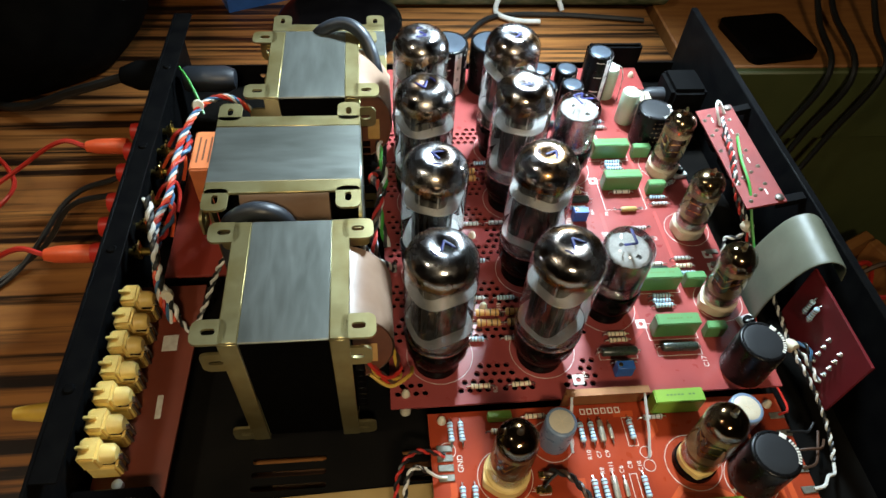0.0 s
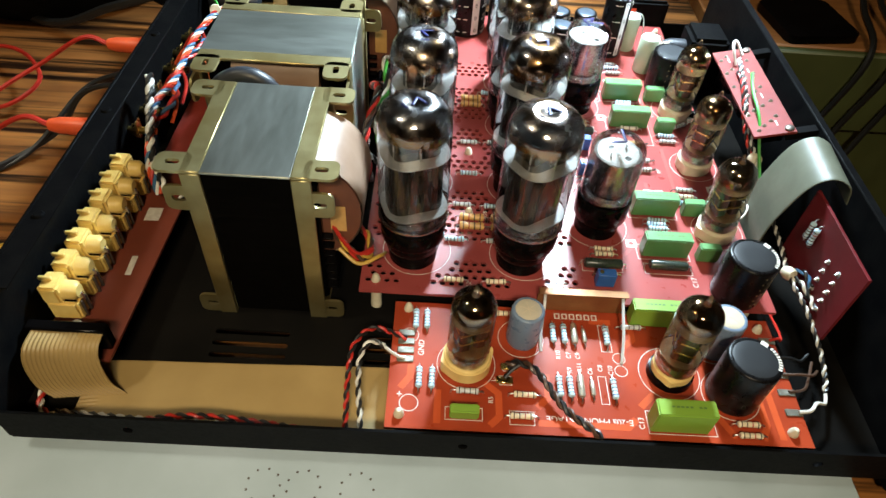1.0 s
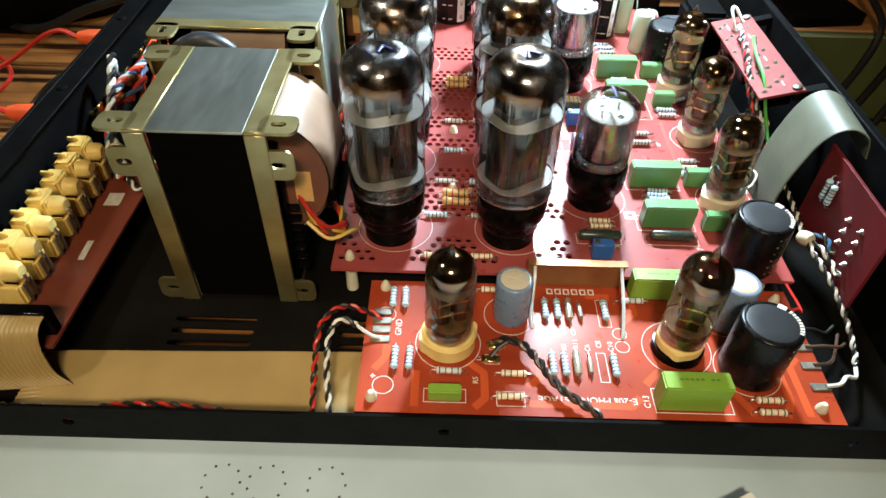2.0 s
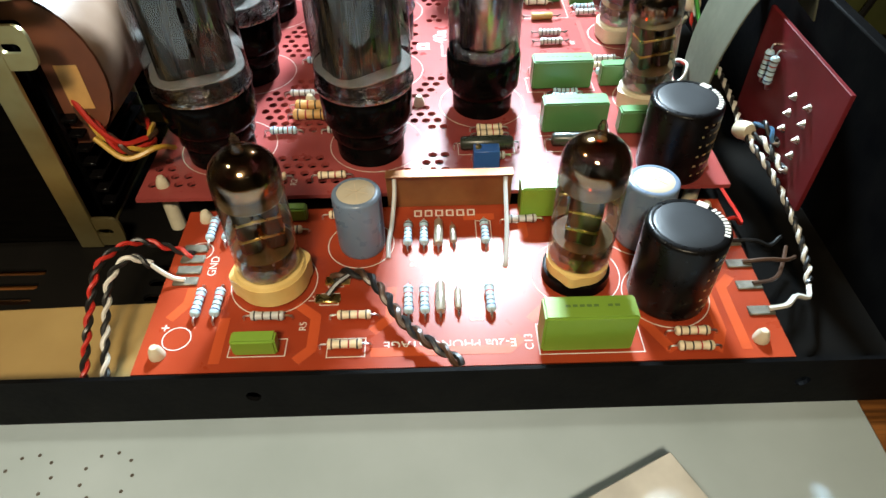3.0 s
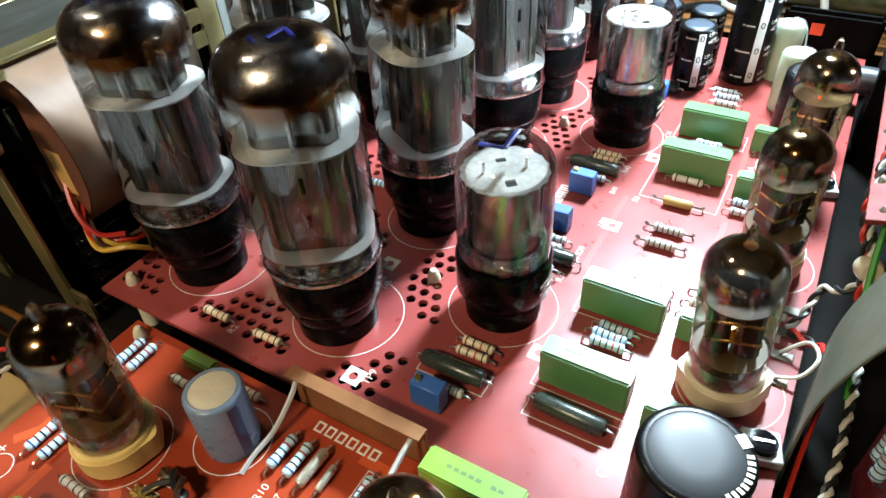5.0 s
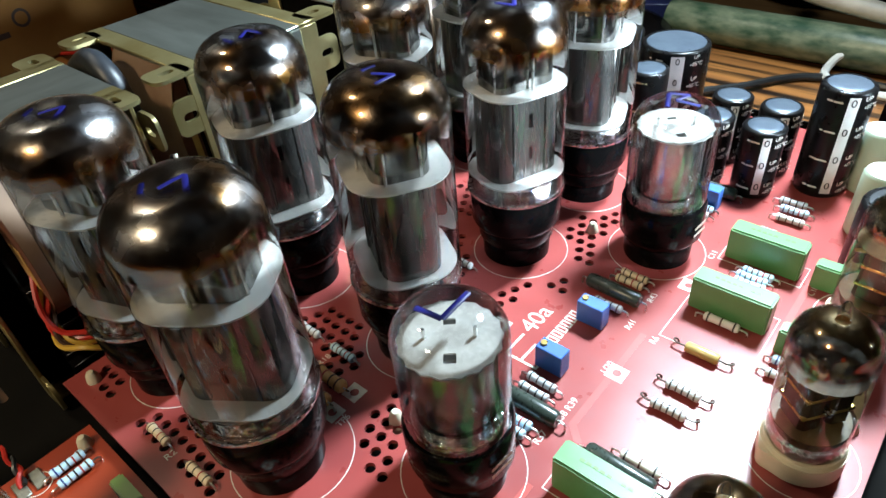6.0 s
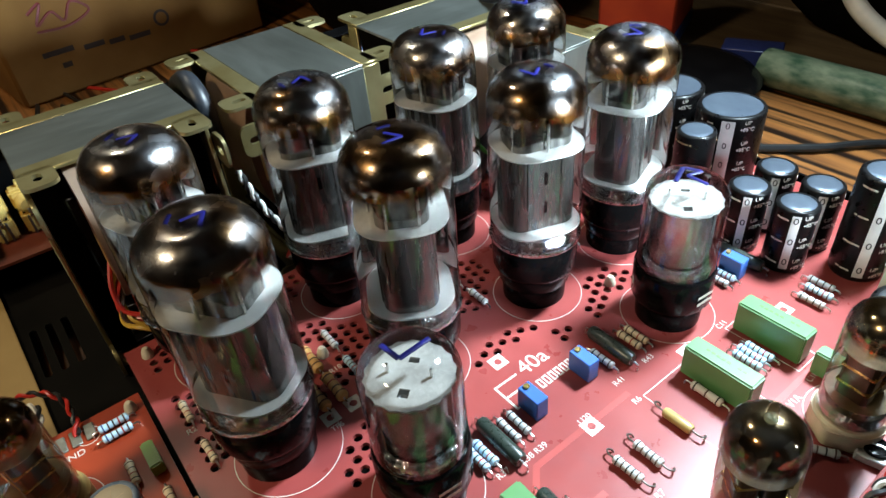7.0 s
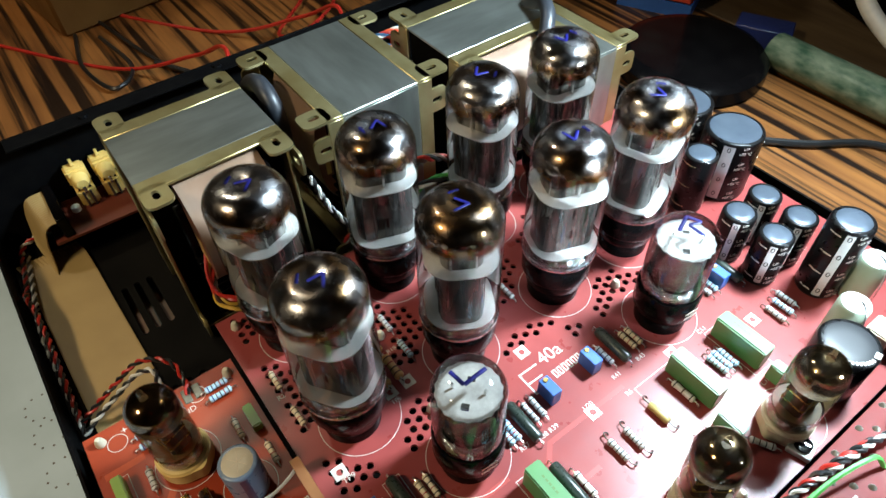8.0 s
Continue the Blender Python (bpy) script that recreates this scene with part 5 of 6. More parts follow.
part("cap", lathe([(0.0058, -0.020), (0.0062, -0.018), (0.0062, -0.003), (0.0048, -0.0025)], 16, m=pose(0, 0, 0, 0, 90, 0)), REDW, post, "red plastic cap")
post.matrix_basis = pose(XL, 0.268, 0.050)
for y in (0.288, 0.308, 0.334, 0.354, 0.374):
    copy_thing(post, pose(XL, y, 0.050))
for y in (0.268, 0.360):
    t = thing("banana_plug", "orange banana plug on a red test lead", "plug", pose(XL - 0.020, y, 0.050, 0, -90, 0), "test leads")
    part("sleeve", lathe([(0, 0), (0.0050, 0), (0.0056, 0.002), (0.0050, 0.020), (0.0036, 0.026), (0, 0.026)], 16), ORANGE, t)
    part("lead", wire([(0, 0, 0.026), (0.002, 0.002, 0.045), (-0.02, -0.01, 0.085), (-0.0475, -0.06, 0.16), (-0.0475, -0.15, 0.30)], 0.0016), REDW, t)

# ---- wiring ----
BW, RB = (BLACKW, WHITEW), (REDW, BLACKW)
twisted_pair("black and white twisted wires running beside the front panel", [(0.2100, 0.345, 0.0775), (0.206, 0.330, 0.0800), (0.202, 0.305, 0.0785), (0.199, 0.285, 0.0730), (0.203, 0.264, 0.060), (0.206, 0.240, 0.050), (0.205, 0.205, 0.046), (0.203, 0.186, 0.045), (0.208, 0.168, 0.040), (0.212, 0.150, 0.032), (0.212, 0.136, 0.027), (0.210, 0.128, 0.025)], BW, 0.00072, 0.0075)
single_wire("white wire soldered to a tab of the phono board", [(0.210, 0.128, 0.025), (0.207, 0.122, 0.026), (0.201, 0.120, 0.029), (0.195, 0.1145, 0.0315), (0.189, 0.1135, 0.0312)], WHITEW, 0.0009)
twisted_pair("black and white twisted wires behind the front panel", [(0.203, 0.188, 0.044), (0.207, 0.180, 0.046), (0.2095, 0.172, 0.044), (0.2100, 0.166, 0.043)], BW, 0.0008)
twisted_pair("dark twisted wires to the switch board", [(0.204, 0.190, 0.043), (0.208, 0.184, 0.050), (0.2095, 0.176, 0.048)], (BLACKW, BLUEW), 0.0008)
single_wire("red wire to the phono board", [(0.206, 0.262, 0.055), (0.201, 0.225, 0.035), (0.199, 0.190, 0.024), (0.201, 0.165, 0.022), (0.197, 0.1575, 0.026), (0.193, 0.155, 0.031), (0.188, 0.1535, 0.0312)], REDW)
single_wire("purple-brown wire to the phono board", [(0.209, 0.145, 0.026), (0.203, 0.135, 0.028), (0.196, 0.126, 0.031), (0.188, 0.124, 0.0312)], BROWNW)
single_wire("black wire to the phono board", [(0.209, 0.150, 0.026), (0.203, 0.145, 0.027), (0.196, 0.1435, 0.031), (0.188, 0.1435, 0.0312)], BLACKW)
single_wire("purple-brown wire to the phono board", [(0.210, 0.140, 0.026), (0.203, 0.134, 0.031), (0.196, 0.1335, 0.032), (0.188, 0.1335, 0.0312)], BROWNW)
single_wire("green wire curling off the selector board", [(0.2120, 0.322, 0.0778), (0.208, 0.318, 0.0830), (0.204, 0.300, 0.0815), (0.203, 0.280, 0.0775), (0.203, 0.262, 0.064), (0.204, 0.245, 0.052), (0.205, 0.225, 0.047)], GREENW, 0.0009)
single_wire("white wire looping off the selector board", [(0.2130, 0.349, 0.0780), (0.208, 0.353, 0.0850), (0.203, 0.346, 0.0865), (0.206, 0.338, 0.0770)], WHITEW, 0.0009)
twisted_pair("red and black twisted wires beside the selector board", [(0.2050, 0.330, 0.0765), (0.2030, 0.318, 0.0795), (0.200, 0.300, 0.0775), (0.1985, 0.280, 0.0680), (0.2025, 0.264, 0.057), (0.203, 0.243, 0.046), (0.198, 0.25, 0.038), (0.190, 0.254, 0.0365)], RB, 0.0008)
twisted_pair("black and white twisted wires to the main board's tabs", [(0.204, 0.264, 0.057), (0.200, 0.263, 0.050), (0.195, 0.266, 0.046), (0.192, 0.258, 0.040), (0.189, 0.2545, 0.037)], BW, 0.0007)
single_wire("white wire loop at the main board's tabs", [(0.189, 0.244, 0.0365), (0.195, 0.246, 0.042), (0.198, 0.240, 0.043), (0.195, 0.235, 0.039), (0.189, 0.234, 0.0365)], WHITEW, 0.0006)
for x, y, z in ((0.203, 0.264, 0.059), (0.203, 0.187, 0.0455)):
    tagged(part("cable_tie", lathe([(0, -0.003), (0.0030, -0.003), (0.0036, -0.001), (0.0036, 0.0015), (0.0028, 0.003), (0, 0.003)], 14, m=pose(x, y, z, 70, 0, 20)), NYLON), "cream cable tie round the twisted wires", "cable tie", "cable ties")
twisted_pair("red and black twisted wires arching to the phono board", [(0.006, 0.143, 0.0315), (-0.002, 0.1445, 0.034), (-0.011, 0.142, 0.039), (-0.018, 0.131, 0.040), (-0.0195, 0.118, 0.032), (-0.019, 0.104, 0.024), (-0.019, 0.097, 0.019)], RB, 0.00075)
twisted_pair("black and white twisted wires arching to the phono board", [(-0.004, 0.1345, 0.036), (-0.010, 0.135, 0.039), (-0.0145, 0.128, 0.037), (-0.0145, 0.116, 0.030), (-0.0125, 0.103, 0.024), (-0.012, 0.097, 0.019)], BW, 0.00075)
single_wire("white wire soldered to a tab of the phono board", [(-0.004, 0.1345, 0.036), (0.000, 0.1325, 0.034), (0.003, 0.132, 0.032), (0.006, 0.132, 0.0312)], WHITEW, 0.0008)
twisted_pair("red and black twisted wires lying along the front lip", [(-0.019, 0.097, 0.019), (-0.040, 0.0975, 0.023), (-0.070, 0.0985, 0.027), (-0.090, 0.0980, 0.028), (-0.107, 0.0960, 0.026), (-0.118, 0.0965, 0.020), (-0.150, 0.100, 0.018)], RB, 0.0008)
twisted_pair("black and white twisted wires lying along the front lip", [(-0.012, 0.097, 0.019), (-0.030, 0.0965, 0.020), (-0.055, 0.0965, 0.024), (-0.080, 0.0965, 0.025), (-0.105, 0.0985, 0.022), (-0.150, 0.103, 0.017)], BW, 0.0008)
twisted_pair("red and white twisted wires in the tray's corner", [(-0.150, 0.100, 0.018), (-0.157, 0.104, 0.019), (-0.160, 0.118, 0.020), (-0.160, 0.135, 0.021), (-0.158, 0.150, 0.022)], (REDW, WHITEW), 0.0009)
twisted_pair("brown and black twisted wires across the phono board", [(0.0545, 0.1295, 0.0325), (0.0585, 0.1300, 0.0345), (0.0655, 0.1270, 0.0360), (0.0715, 0.1190, 0.0360), (0.0765, 0.1105, 0.0350), (0.0830, 0.1035, 0.0345), (0.0905, 0.0975, 0.0345), (0.094, 0.0945, 0.0330)], (BROWNW, BLACKW), 0.0010, 0.010)
single_wire("black wire end soldered on the phono board", [(0.0530, 0.1235, 0.0315), (0.0560, 0.1265, 0.0335), (0.0600, 0.1290, 0.0350)], BLACKW, 0.0009)
twisted_pair("bundle of red, blue and white wires behind the rear panel", [(-0.137, 0.225, 0.040), (-0.143, 0.236, 0.052), (-0.146, 0.255, 0.062), (-0.148, 0.275, 0.066), (-0.146, 0.300, 0.064), (-0.146, 0.325, 0.066), (-0.143, 0.350, 0.070), (-0.134, 0.372, 0.074), (-0.120, 0.384, 0.070), (-0.105, 0.386, 0.055)], (REDW, BLUEW, WHITEW, ORANGE), 0.0010, 0.016)
twisted_pair("blue and black wires behind the rear panel", [(-0.150, 0.262, 0.056), (-0.144, 0.290, 0.058), (-0.150, 0.320, 0.060), (-0.142, 0.345, 0.062), (-0.150, 0.372, 0.052)], (BLUEW, REDW), 0.0012, 0.02)
twisted_pair("black and white twisted wires up to the speaker terminals", [(-0.135, 0.228, 0.040), (-0.142, 0.240, 0.055), (-0.147, 0.262, 0.068), (-0.150, 0.280, 0.078), (-0.153, 0.284, 0.074), (-0.154, 0.284, 0.058)], BW, 0.0013, 0.012)
for y, z, c in ((0.288, 0.052, ORANGE), (0.308, 0.052, REDW), (0.334, 0.054, ORANGE), (0.354, 0.054, REDW)):
    single_wire("short coloured wire hooked on a speaker terminal", [(-0.158, y, z), (-0.152, y + 0.003, z + 0.008), (-0.146, y + 0.006, z + 0.009), (-0.144, y + 0.003, z + 0.002), (-0.146, y - 0.006, z - 0.006)], c, 0.0012)
for x, y, z in ((-0.140, 0.236, 0.050), (-0.137, 0.370, 0.0745)):
    tagged(part("cable_tie", lathe([(0, -0.003), (0.0034, -0.003), (0.0040, 0), (0.0034, 0.003), (0, 0.003)], 12, m=pose(x, y, z, 60, 30, 0)), NYLON), "cream cable tie round the wire bundle", "cable tie", "cable ties")
twisted_pair("black and white twisted wires from the rear to the transformers", [(-0.135, 0.228, 0.038), (-0.128, 0.222, 0.036), (-0.120, 0.230, 0.046), (-0.112, 0.238, 0.062), (-0.106, 0.243, 0.072)], BW, 0.0008)
twisted_pair("red and yellow transformer wires", [(-0.034, 0.181, 0.068), (-0.026, 0.177, 0.058), (-0.019, 0.176, 0.051), (-0.015, 0.183, 0.048), (-0.018, 0.196, 0.047), (-0.026, 0.205, 0.045)], (REDW, YELLOWW, BROWNW), 0.0009, 0.02)
single_wire("red wire from a transformer coil", [(-0.036, 0.183, 0.075), (-0.027, 0.176, 0.062), (-0.020, 0.176, 0.054), (-0.014, 0.182, 0.052)], REDW, 0.0010)
single_wire("yellow wire from a transformer coil", [(-0.030, 0.178, 0.055), (-0.020, 0.174, 0.049), (-0.010, 0.179, 0.050), (-0.008, 0.187, 0.044)], YELLOWW, 0.0010)
twisted_pair("black and white twisted wires beside the transformers", [(-0.032, 0.238, 0.085), (-0.026, 0.242, 0.068), (-0.019, 0.248, 0.055), (-0.015, 0.252, 0.044), (-0.0145, 0.262, 0.037)], BW, 0.0009)
twisted_pair("tangled dark wires between transformers and main board", [(-0.022, 0.246, 0.040), (-0.026, 0.268, 0.058), (-0.021, 0.290, 0.072), (-0.026, 0.312, 0.062), (-0.020, 0.335, 0.050), (-0.024, 0.360, 0.060), (-0.021, 0.385, 0.045)], (BROWNW, BLACKW, REDW), 0.0011, 0.02)
twisted_pair("tangled pale wires between transformers and main board", [(-0.018, 0.275, 0.038), (-0.022, 0.292, 0.052), (-0.018, 0.318, 0.056), (-0.021, 0.340, 0.064), (-0.017, 0.362, 0.050), (-0.020, 0.390, 0.040)], (WHITEW, GREENW, BLACKW), 0.0011, 0.025)
tagged(part("sleeved_cable", wire([(-0.062, 0.402, 0.094), (-0.056, 0.398, 0.110), (-0.040, 0.396, 0.1175), (-0.027, 0.386, 0.112), (-0.020, 0.372, 0.090), (-0.0195, 0.362, 0.060), (-0.020, 0.355, 0.036)], 0.0042, 10), GREYW), "thick grey sleeved cable arching over the transformers", "cable")
tagged(part("sleeved_cable", wire([(-0.100, 0.240, 0.072), (-0.098, 0.241, 0.098), (-0.088, 0.2425, 0.107), (-0.077, 0.2425, 0.107), (-0.069, 0.2425, 0.098), (-0.066, 0.242, 0.075)], 0.0048, 12), GREYW), "dark grey sleeved cable arching between the transformers", "cable")
t = thing("relay", "orange relay on the rear circuit board", "relay")
part("case", box(-0.1385, -0.1195, 0.321, 0.357, 0.0335, 0.064, 0.0010, seg=2), RELAY, t)
for i in range(4):
    b = bar(0, 0, 0.024 - 0.004 * (i % 2), 0.0012, 0, t, material=BROWN)
    b.matrix_basis = pose(-0.1345 + 0.0035 * i, 0.339, 0.06402, 0, 0, 90)
tagged(part("relay_board", box(-0.150, -0.112, 0.262, 0.366, 0.0315, 0.0333, 0.0002), DARKBOARD, smooth=False), "dark red relay board near the rear panel", "circuit board")
t = thing("cable_gland", "grey cylindrical filter with green earth wire behind the rear panel", "mains filter")
part("body", lathe([(0, 0), (0.0085, 0), (0.0095, 0.002), (0.0095, 0.030), (0.0070, 0.036), (0, 0.037)], 20, m=pose(-0.160, 0.430, 0.052, 0, 90, 0)), GREYW, t)
part("wire", wire([(-0.160, 0.425, 0.066), (-0.153, 0.415, 0.062), (-0.146, 0.402, 0.056), (-0.142, 0.392, 0.050)], 0.0011), GREENW, t)
t = thing("mains_cable", "black mains cable leaving the rear panel", "cable")
part("plug", lathe([(0, 0), (0.011, 0), (0.012, 0.004), (0.011, 0.030), (0.006, 0.042), (0, 0.042)], 16, m=pose(XL - 0.002, 0.445, 0.045, 0, -90, 0)), CLOTH, t)
part("lead", wire([(-0.205, 0.445, 0.045), (-0.25, 0.447, 0.030), (-0.31, 0.46, 0.006), (-0.40, 0.50, 0.004), (-0.60, 0.52, 0.004)], 0.0036, 8), BLACKW, t)
for x0, y0, pts in ((0, 0, [(-0.186, 0.315, 0.050), (-0.215, 0.315, 0.040), (-0.245, 0.300, 0.010), (-0.31, 0.25, 0.003), (-0.45, 0.22, 0.003)]), (0, 0, [(-0.186, 0.330, 0.050), (-0.22, 0.325, 0.036), (-0.26, 0.285, 0.004), (-0.33, 0.24, 0.003)])):
    single_wire("black test lead plugged into a speaker terminal", pts, BLACKW, 0.0018)
for y in (0.172, 0.186):
    t = thing("phono_plug", "yellow phono plug in a rear socket", "plug", pose(XL - 0.002, y, 0.046, 0, -90, 0)) if y < 0.18 else None
    if t:
        part("shell", lathe([(0, 0), (0.0052, 0), (0.0055, 0.010), (0.0042, 0.024), (0.0030, 0.032), (0, 0.032)], 16), YELLOWW, t)
single_wire("red test lead lying across the table", [(-0.43, 0.44, 0.003), (-0.36, 0.40, 0.004), (-0.30, 0.34, 0.006), (-0.27, 0.36, 0.02), (-0.33, 0.41, 0.012), (-0.42, 0.36, 0.003), (-0.52, 0.30, 0.003)], REDW, 0.0016)
single_wire("black lead looped on the table", [(-0.42, 0.20, 0.003), (-0.36, 0.19, 0.004), (-0.31, 0.20, 0.005), (-0.33, 0.222, 0.006), (-0.40, 0.216, 0.004)], BLACKW, 0.0018)
t = thing("far_socket_block", "black mains socket block at the far end of the tray", "socket")
part("body", box(0.152, 0.198, 0.4655, 0.4715, FLOOR, 0.055, 0.002, seg=2), CLOTH, t)
part("label", box(0.166, 0.172, 0.4651, 0.4656, 0.043, 0.049), ORANGE, t)
t = thing("toggle_switch", "black rocker switch block behind the front panel", "switch")
part("body", box(0.198, 0.226, 0.395, 0.425, 0.020, 0.062, 0.003, seg=2), CLOTH, t)
part("lever", lathe([(0, 0), (0.006, 0), (0.006, 0.012), (0.004, 0.018), (0, 0.018)], 12, m=pose(0.199, 0.410, 0.048, 0, -90, 0)), GREYW, t)
t = thing("control_knob", "silver control knob on the front panel", "knob")
part("cap", lathe([(0.0085, 0), (0.0085, 0.012), (0.0078, 0.0135), (0, 0.0138)], 28, m=pose(0.2372, 0.176, 0.055, 0, 90, 0)), CHROME, t)

# ---- things round the amplifier ----
t = thing("cardboard_box", "brown cardboard box with faint handwriting on the table", "box", pose(-0.53, 0.315, 0.0, 0, 0, 7))
part("carton", box(-0.09, 0.09, -0.135, 0.105, 0.0, 0.20, 0.003), CARD, t)
part("tape", box(-0.0905, 0.0907, -0.012, 0.012, 0.196, 0.2006), PALE, t)
for y, z, w in ((-0.093, 0.038, 0.026), (-0.063, 0.035, 0.018), (-0.043, 0.033, 0.014), (-0.022, 0.031, 0.020), (-0.090, 0.026, 0.008)):
    b = bar(0, 0, w, 0.0045, 0, t, material=BROWNINK, name="handwriting_bar")
    b.matrix_basis = pose(0.0901, y, z, 90, 0, 90)
emblem = part("printed_emblem", flat([circle(0, 0, 0.0075, 20), circle(0, 0, 0.0052, 20)], 0, 0.0001), BROWNINK, t, "small dark round emblem")
emblem.matrix_basis = pose(0.0901, 0.002, 0.040, 90, 0, 90)
scrawl = part("red_scrawl", wire([(-0.024, 0, 0.006), (-0.012, 0, 0.012), (-0.020, 0, -0.004), (-0.006, 0, 0.004), (0.002, 0, -0.005), (0.012, 0, 0.008), (0.024, 0, -0.002), (0.004, 0, -0.010), (-0.022, 0, -0.009)], 0.0013, 5), MAROON, t, "scrawled dark red mark")
scrawl.matrix_basis = pose(0.0899, -0.080, 0.066, 0, 0, 90)
t = thing("red_box", "bright red cardboard box with blue base stripe", "box", pose(-0.146, 0.659, 0.0, 0, 0, 24))
part("carton", box(-0.032, 0.032, -0.04, 0.04, 0.012, 0.12, 0.002), REDBOX, t)
part("stripe", box(-0.0325, 0.0325, -0.0405, 0.0405, 0.0, 0.012), POTBLUE, t)
for i in range(3):
    b = bar(0, 0, 0.030 - 0.006 * i, 0.004, 0, t, material=WHITESTRIPE)
    b.matrix_basis = pose(0.002, -0.0402, 0.080 - 0.012 * i, 90)
t = thing("dark_red_box", "dark maroon box standing in shadow", "box", pose(-0.635, 0.52, 0.0, 0, 0, -5))
part("carton", box(-0.08, 0.08, -0.09, 0.09, 0.0, 0.22, 0.003), BROWN, t)
tagged(part("speckled_pipe", lathe([(0, -0.036), (0.0125, -0.036), (0.0135, -0.034), (0.0135, 0.26), (0.0125, 0.262), (0, 0.262)], 28, m=pose(0.02, 0.628, 0.0135, 0, 90, 0)), PIPE), "green and white speckled round tube along the table edge", "tube")
tagged(part("thin_cable", wire([(0.030, 0.528, 0.003), (0.062, 0.556, 0.004), (0.098, 0.597, 0.003), (0.17, 0.60, 0.003), (0.25, 0.59, 0.003)], 0.0026, 8), BLACKW), "thin black cable lying on the striped wood", "cable")
t = thing("round_case", "flat round black case lying behind the transformers", "case", pose(-0.052, 0.575, 0.0))
part("shell", lathe([(0, 0), (0.054, 0), (0.058, 0.003), (0.058, 0.013), (0.054, 0.017), (0.046, 0.018), (0, 0.018)], 48), BAKE, t)
t = thing("small_blue_box", "small blue box in the shade", "box", pose(-0.040, 0.653, 0.0, 0, 0, 25))
part("carton", box(-0.022, 0.022, -0.012, 0.012, 0.0, 0.016, 0.001), NAVY, t)
t = thing("black_bag", "soft black bag slumped at the table's far side", "bag", pose(0.06, 0.80, 0.0))
bm = bmesh.new()
bmesh.ops.create_icosphere(bm, subdivisions=4, radius=1)
for v in bm.verts:
    n = noise.noise(v.co * 2.1) * 0.18
    v.co = Vector((v.co.x * 0.15, v.co.y * 0.085, max(v.co.z * 0.085, -0.05) + 0.05)) * (1 + n)
    v.co.z = max(v.co.z, 0)
part("cloth", bm, CLOTH, t)
t = thing("far_shelf", "dim brown planked shelf behind the table", "shelf")
for i in range(4):
    part("plank", box(-0.40, 0.45, 0.662 + 0.135 * i, 0.795 + 0.135 * i, -0.025, -0.002, 0.002), ROOM2, t)
tagged(part("white_cable", wire([(-0.012, 0.705, 0.128), (-0.004, 0.680, 0.105), (0.006, 0.664, 0.078), (0.022, 0.657, 0.059), (0.045, 0.652, 0.046), (0.075, 0.645, 0.038), (0.12, 0.640, 0.033), (0.18, 0.648, 0.020), (0.24, 0.652, 0.0065)], 0.0062, 10), WHITEW), "thick white cable hanging over the black bag", "cable")
t = thing("black_bag", "large black bag at the table's far corner", "bag", pose(-0.350, 0.548, 0.0))
bm = bmesh.new()
bmesh.ops.create_icosphere(bm, subdivisions=4, radius=1)
for v in bm.verts:
    n = noise.noise(v.co * 1.7 + Vector((3, 1, 2))) * 0.14
    v.co = Vector((v.co.x * 0.135, v.co.y * 0.105, max(v.co.z * 0.11, -0.07) + 0.07)) * (1 + n)
    v.co.z = max(v.co.z, 0)
part("cloth", bm, CLOTH, t)
t = thing("side_bench", "orange wooden bench with olive painted front edge", "bench")
part("top", box(0.272, 0.80, 0.515, 0.95, -0.020, 0.0, 0.0015), PLANK, t)
part("front_edge", box(0.272, 0.80, 0.506, 0.5148, -0.085, -0.001, 0.002), OLIVE, t, "olive painted edge")
part("panel", box(0.272, 0.80, 0.520, 0.535, -0.70, -0.0215, 0.002), OLIVE, t)
part("foot_rail", box(0.272, 0.80, 0.520, 0.90, -0.75, -0.70, 0.002), OLIVE, t)
t = thing("phone", "black flat phone lying on the bench", "phone", pose(0.366, 0.556, 0.0, 0, 0, 8))
part("body", flat([rrect(-0.036, 0.036, -0.036, 0.036, 0.008)], 0.0002, 0.008), BAKE, t)
for x, y in ((0.405, 0.60), (0.43, 0.62), (0.46, 0.59)):
    single_wire("black cable hanging over the bench edge", [(x + 0.02, y + 0.02, 0.05), (x + 0.01, y - 0.04, 0.02), (x, 0.499, 0.002), (x - 0.02, 0.495, -0.08), (x - 0.07, 0.47, -0.22), (x - 0.11, 0.44, -0.40)], BLACKW, 0.003)
t = thing("wooden_crate", "orange wooden crate below the bench with tangled leads", "crate", pose(0.50, 0.36, -0.36, 0, 0, 25))
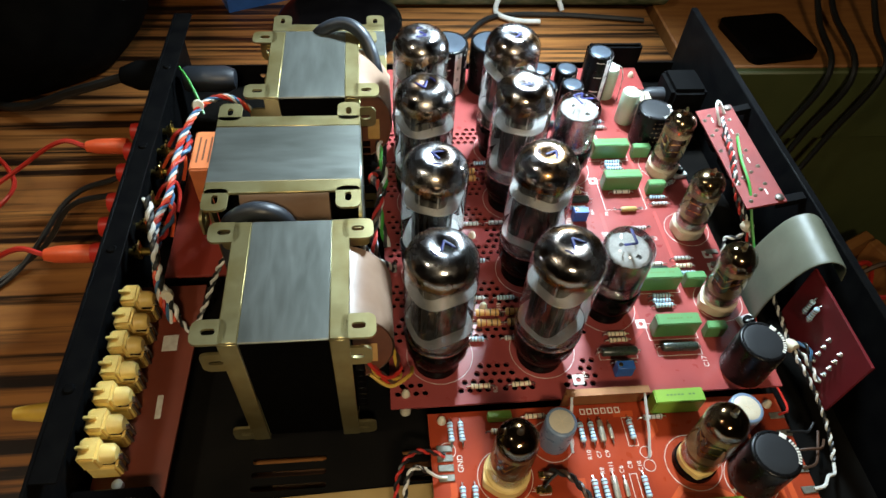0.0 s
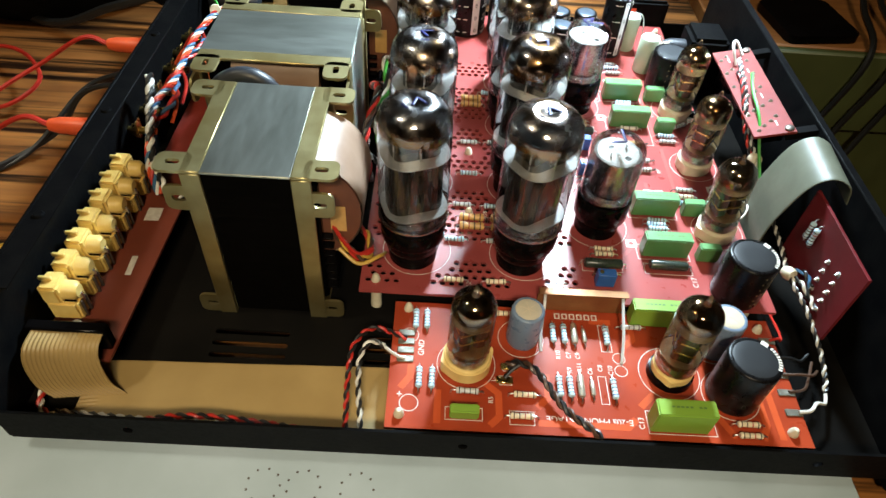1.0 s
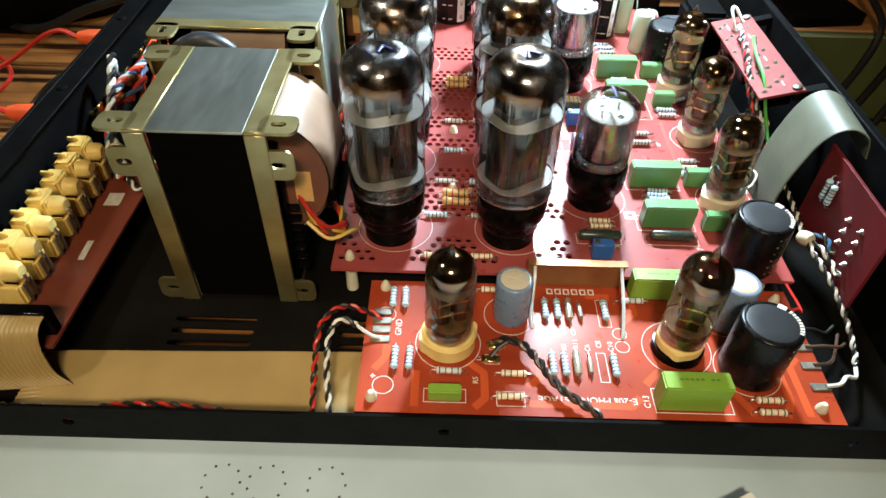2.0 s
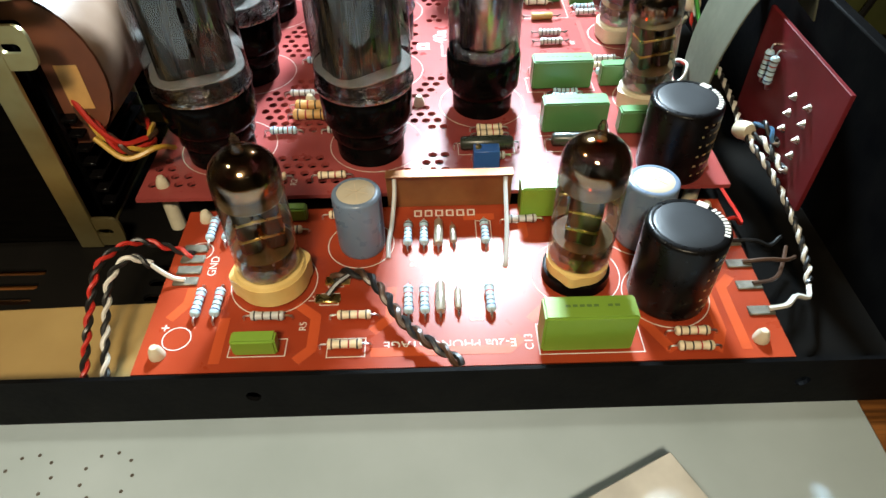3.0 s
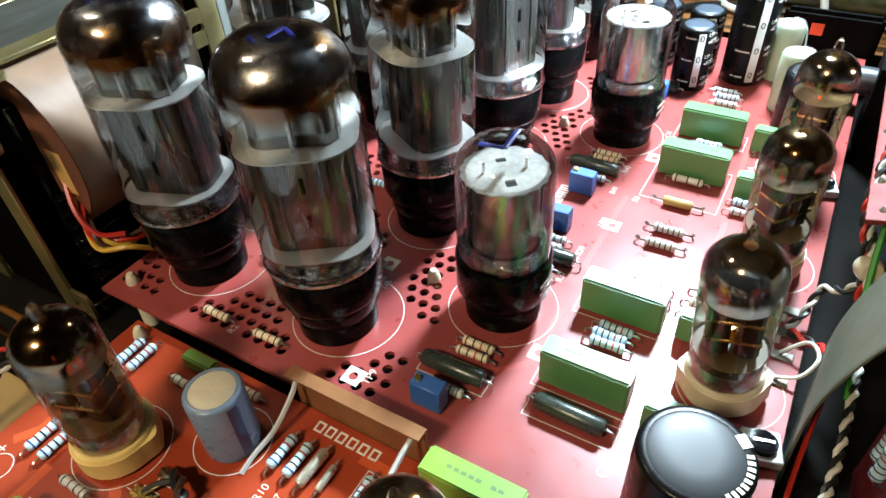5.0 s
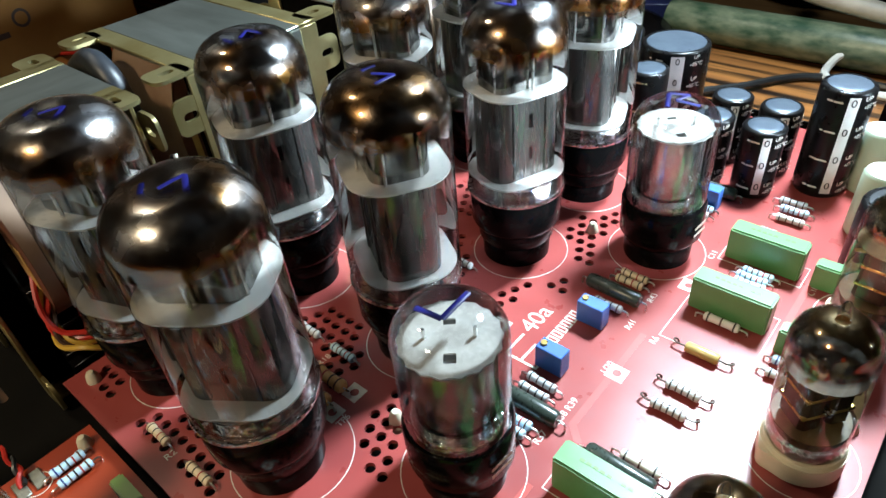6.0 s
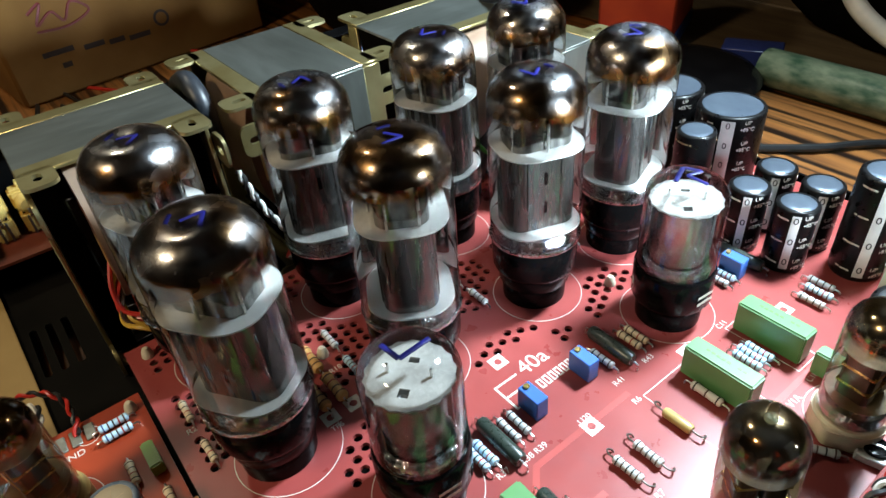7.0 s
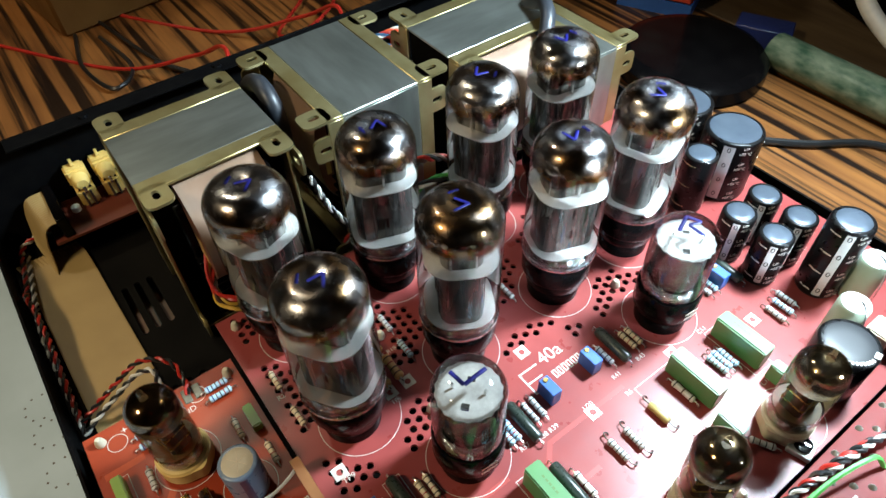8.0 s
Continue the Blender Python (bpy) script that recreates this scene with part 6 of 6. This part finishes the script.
part("side", box(-0.12, 0.12, -0.09, -0.075, 0, 0.14, 0.002), PLANK, t)
part("side", box(-0.12, 0.12, 0.075, 0.09, 0, 0.14, 0.002), PLANK, t)
part("end", box(-0.12, -0.105, -0.075, 0.075, 0, 0.14, 0.002), PLANK, t)
part("end", box(0.105, 0.12, -0.075, 0.075, 0, 0.14, 0.002), PLANK, t)
part("bottom", box(-0.105, 0.105, -0.075, 0.075, 0, 0.012, 0.002), PLANK, t)
t = thing("stool", "dark stool carrying the crate", "stool", pose(0.50, 0.36, -0.75, 0, 0, 25))
part("seat", box(-0.16, 0.16, -0.13, 0.13, 0.365, 0.39, 0.003), ROOM2, t)
for sx in (-1, 1):
    for sy in (-1, 1):
        part("leg", box(sx * 0.13 - 0.015, sx * 0.13 + 0.015, sy * 0.10 - 0.015, sy * 0.10 + 0.015, 0, 0.365, 0.002), ROOM2, t)
for i in range(6):
    a = i * 1.1
    single_wire("dark red lead tangled in the crate", [(0.47 + 0.05 * math.cos(a), 0.35 + 0.05 * math.sin(a), -0.33), (0.50 + 0.06 * math.cos(a + 1), 0.37 + 0.05 * math.sin(a + 1), -0.22), (0.52 + 0.05 * math.cos(a + 2), 0.36 + 0.06 * math.sin(a + 2), -0.19), (0.50 + 0.07 * math.cos(a + 3), 0.36 + 0.05 * math.sin(a + 3), -0.24)], BROWNW if i % 2 else REDW, 0.003)
ring = [(0.135 + 0.034 * math.cos(a), 0.606 + 0.020 * math.sin(a), 0.004 + 0.016 * max(0, math.sin(a))) for a in (2 * math.pi * i / 14 for i in range(12))]
tagged(part("white_cable", wire(ring, 0.0026, 8), WHITEW), "loop of white cable leaning on the speckled tube", "cable")
t = thing("small_card_box", "small cream card box lying on the pale sheet", "box", pose(0.136, 0.053, 0.003, 0, 0, 26))
part("carton", box(-0.026, 0.026, -0.014, 0.014, 0.0, 0.008, 0.0008), CREAMTOP, t)
part("lid_flap", box(-0.0265, 0.0265, -0.0145, 0.0145, 0.0078, 0.0088, 0.0003), WHITESTRIPE, t)
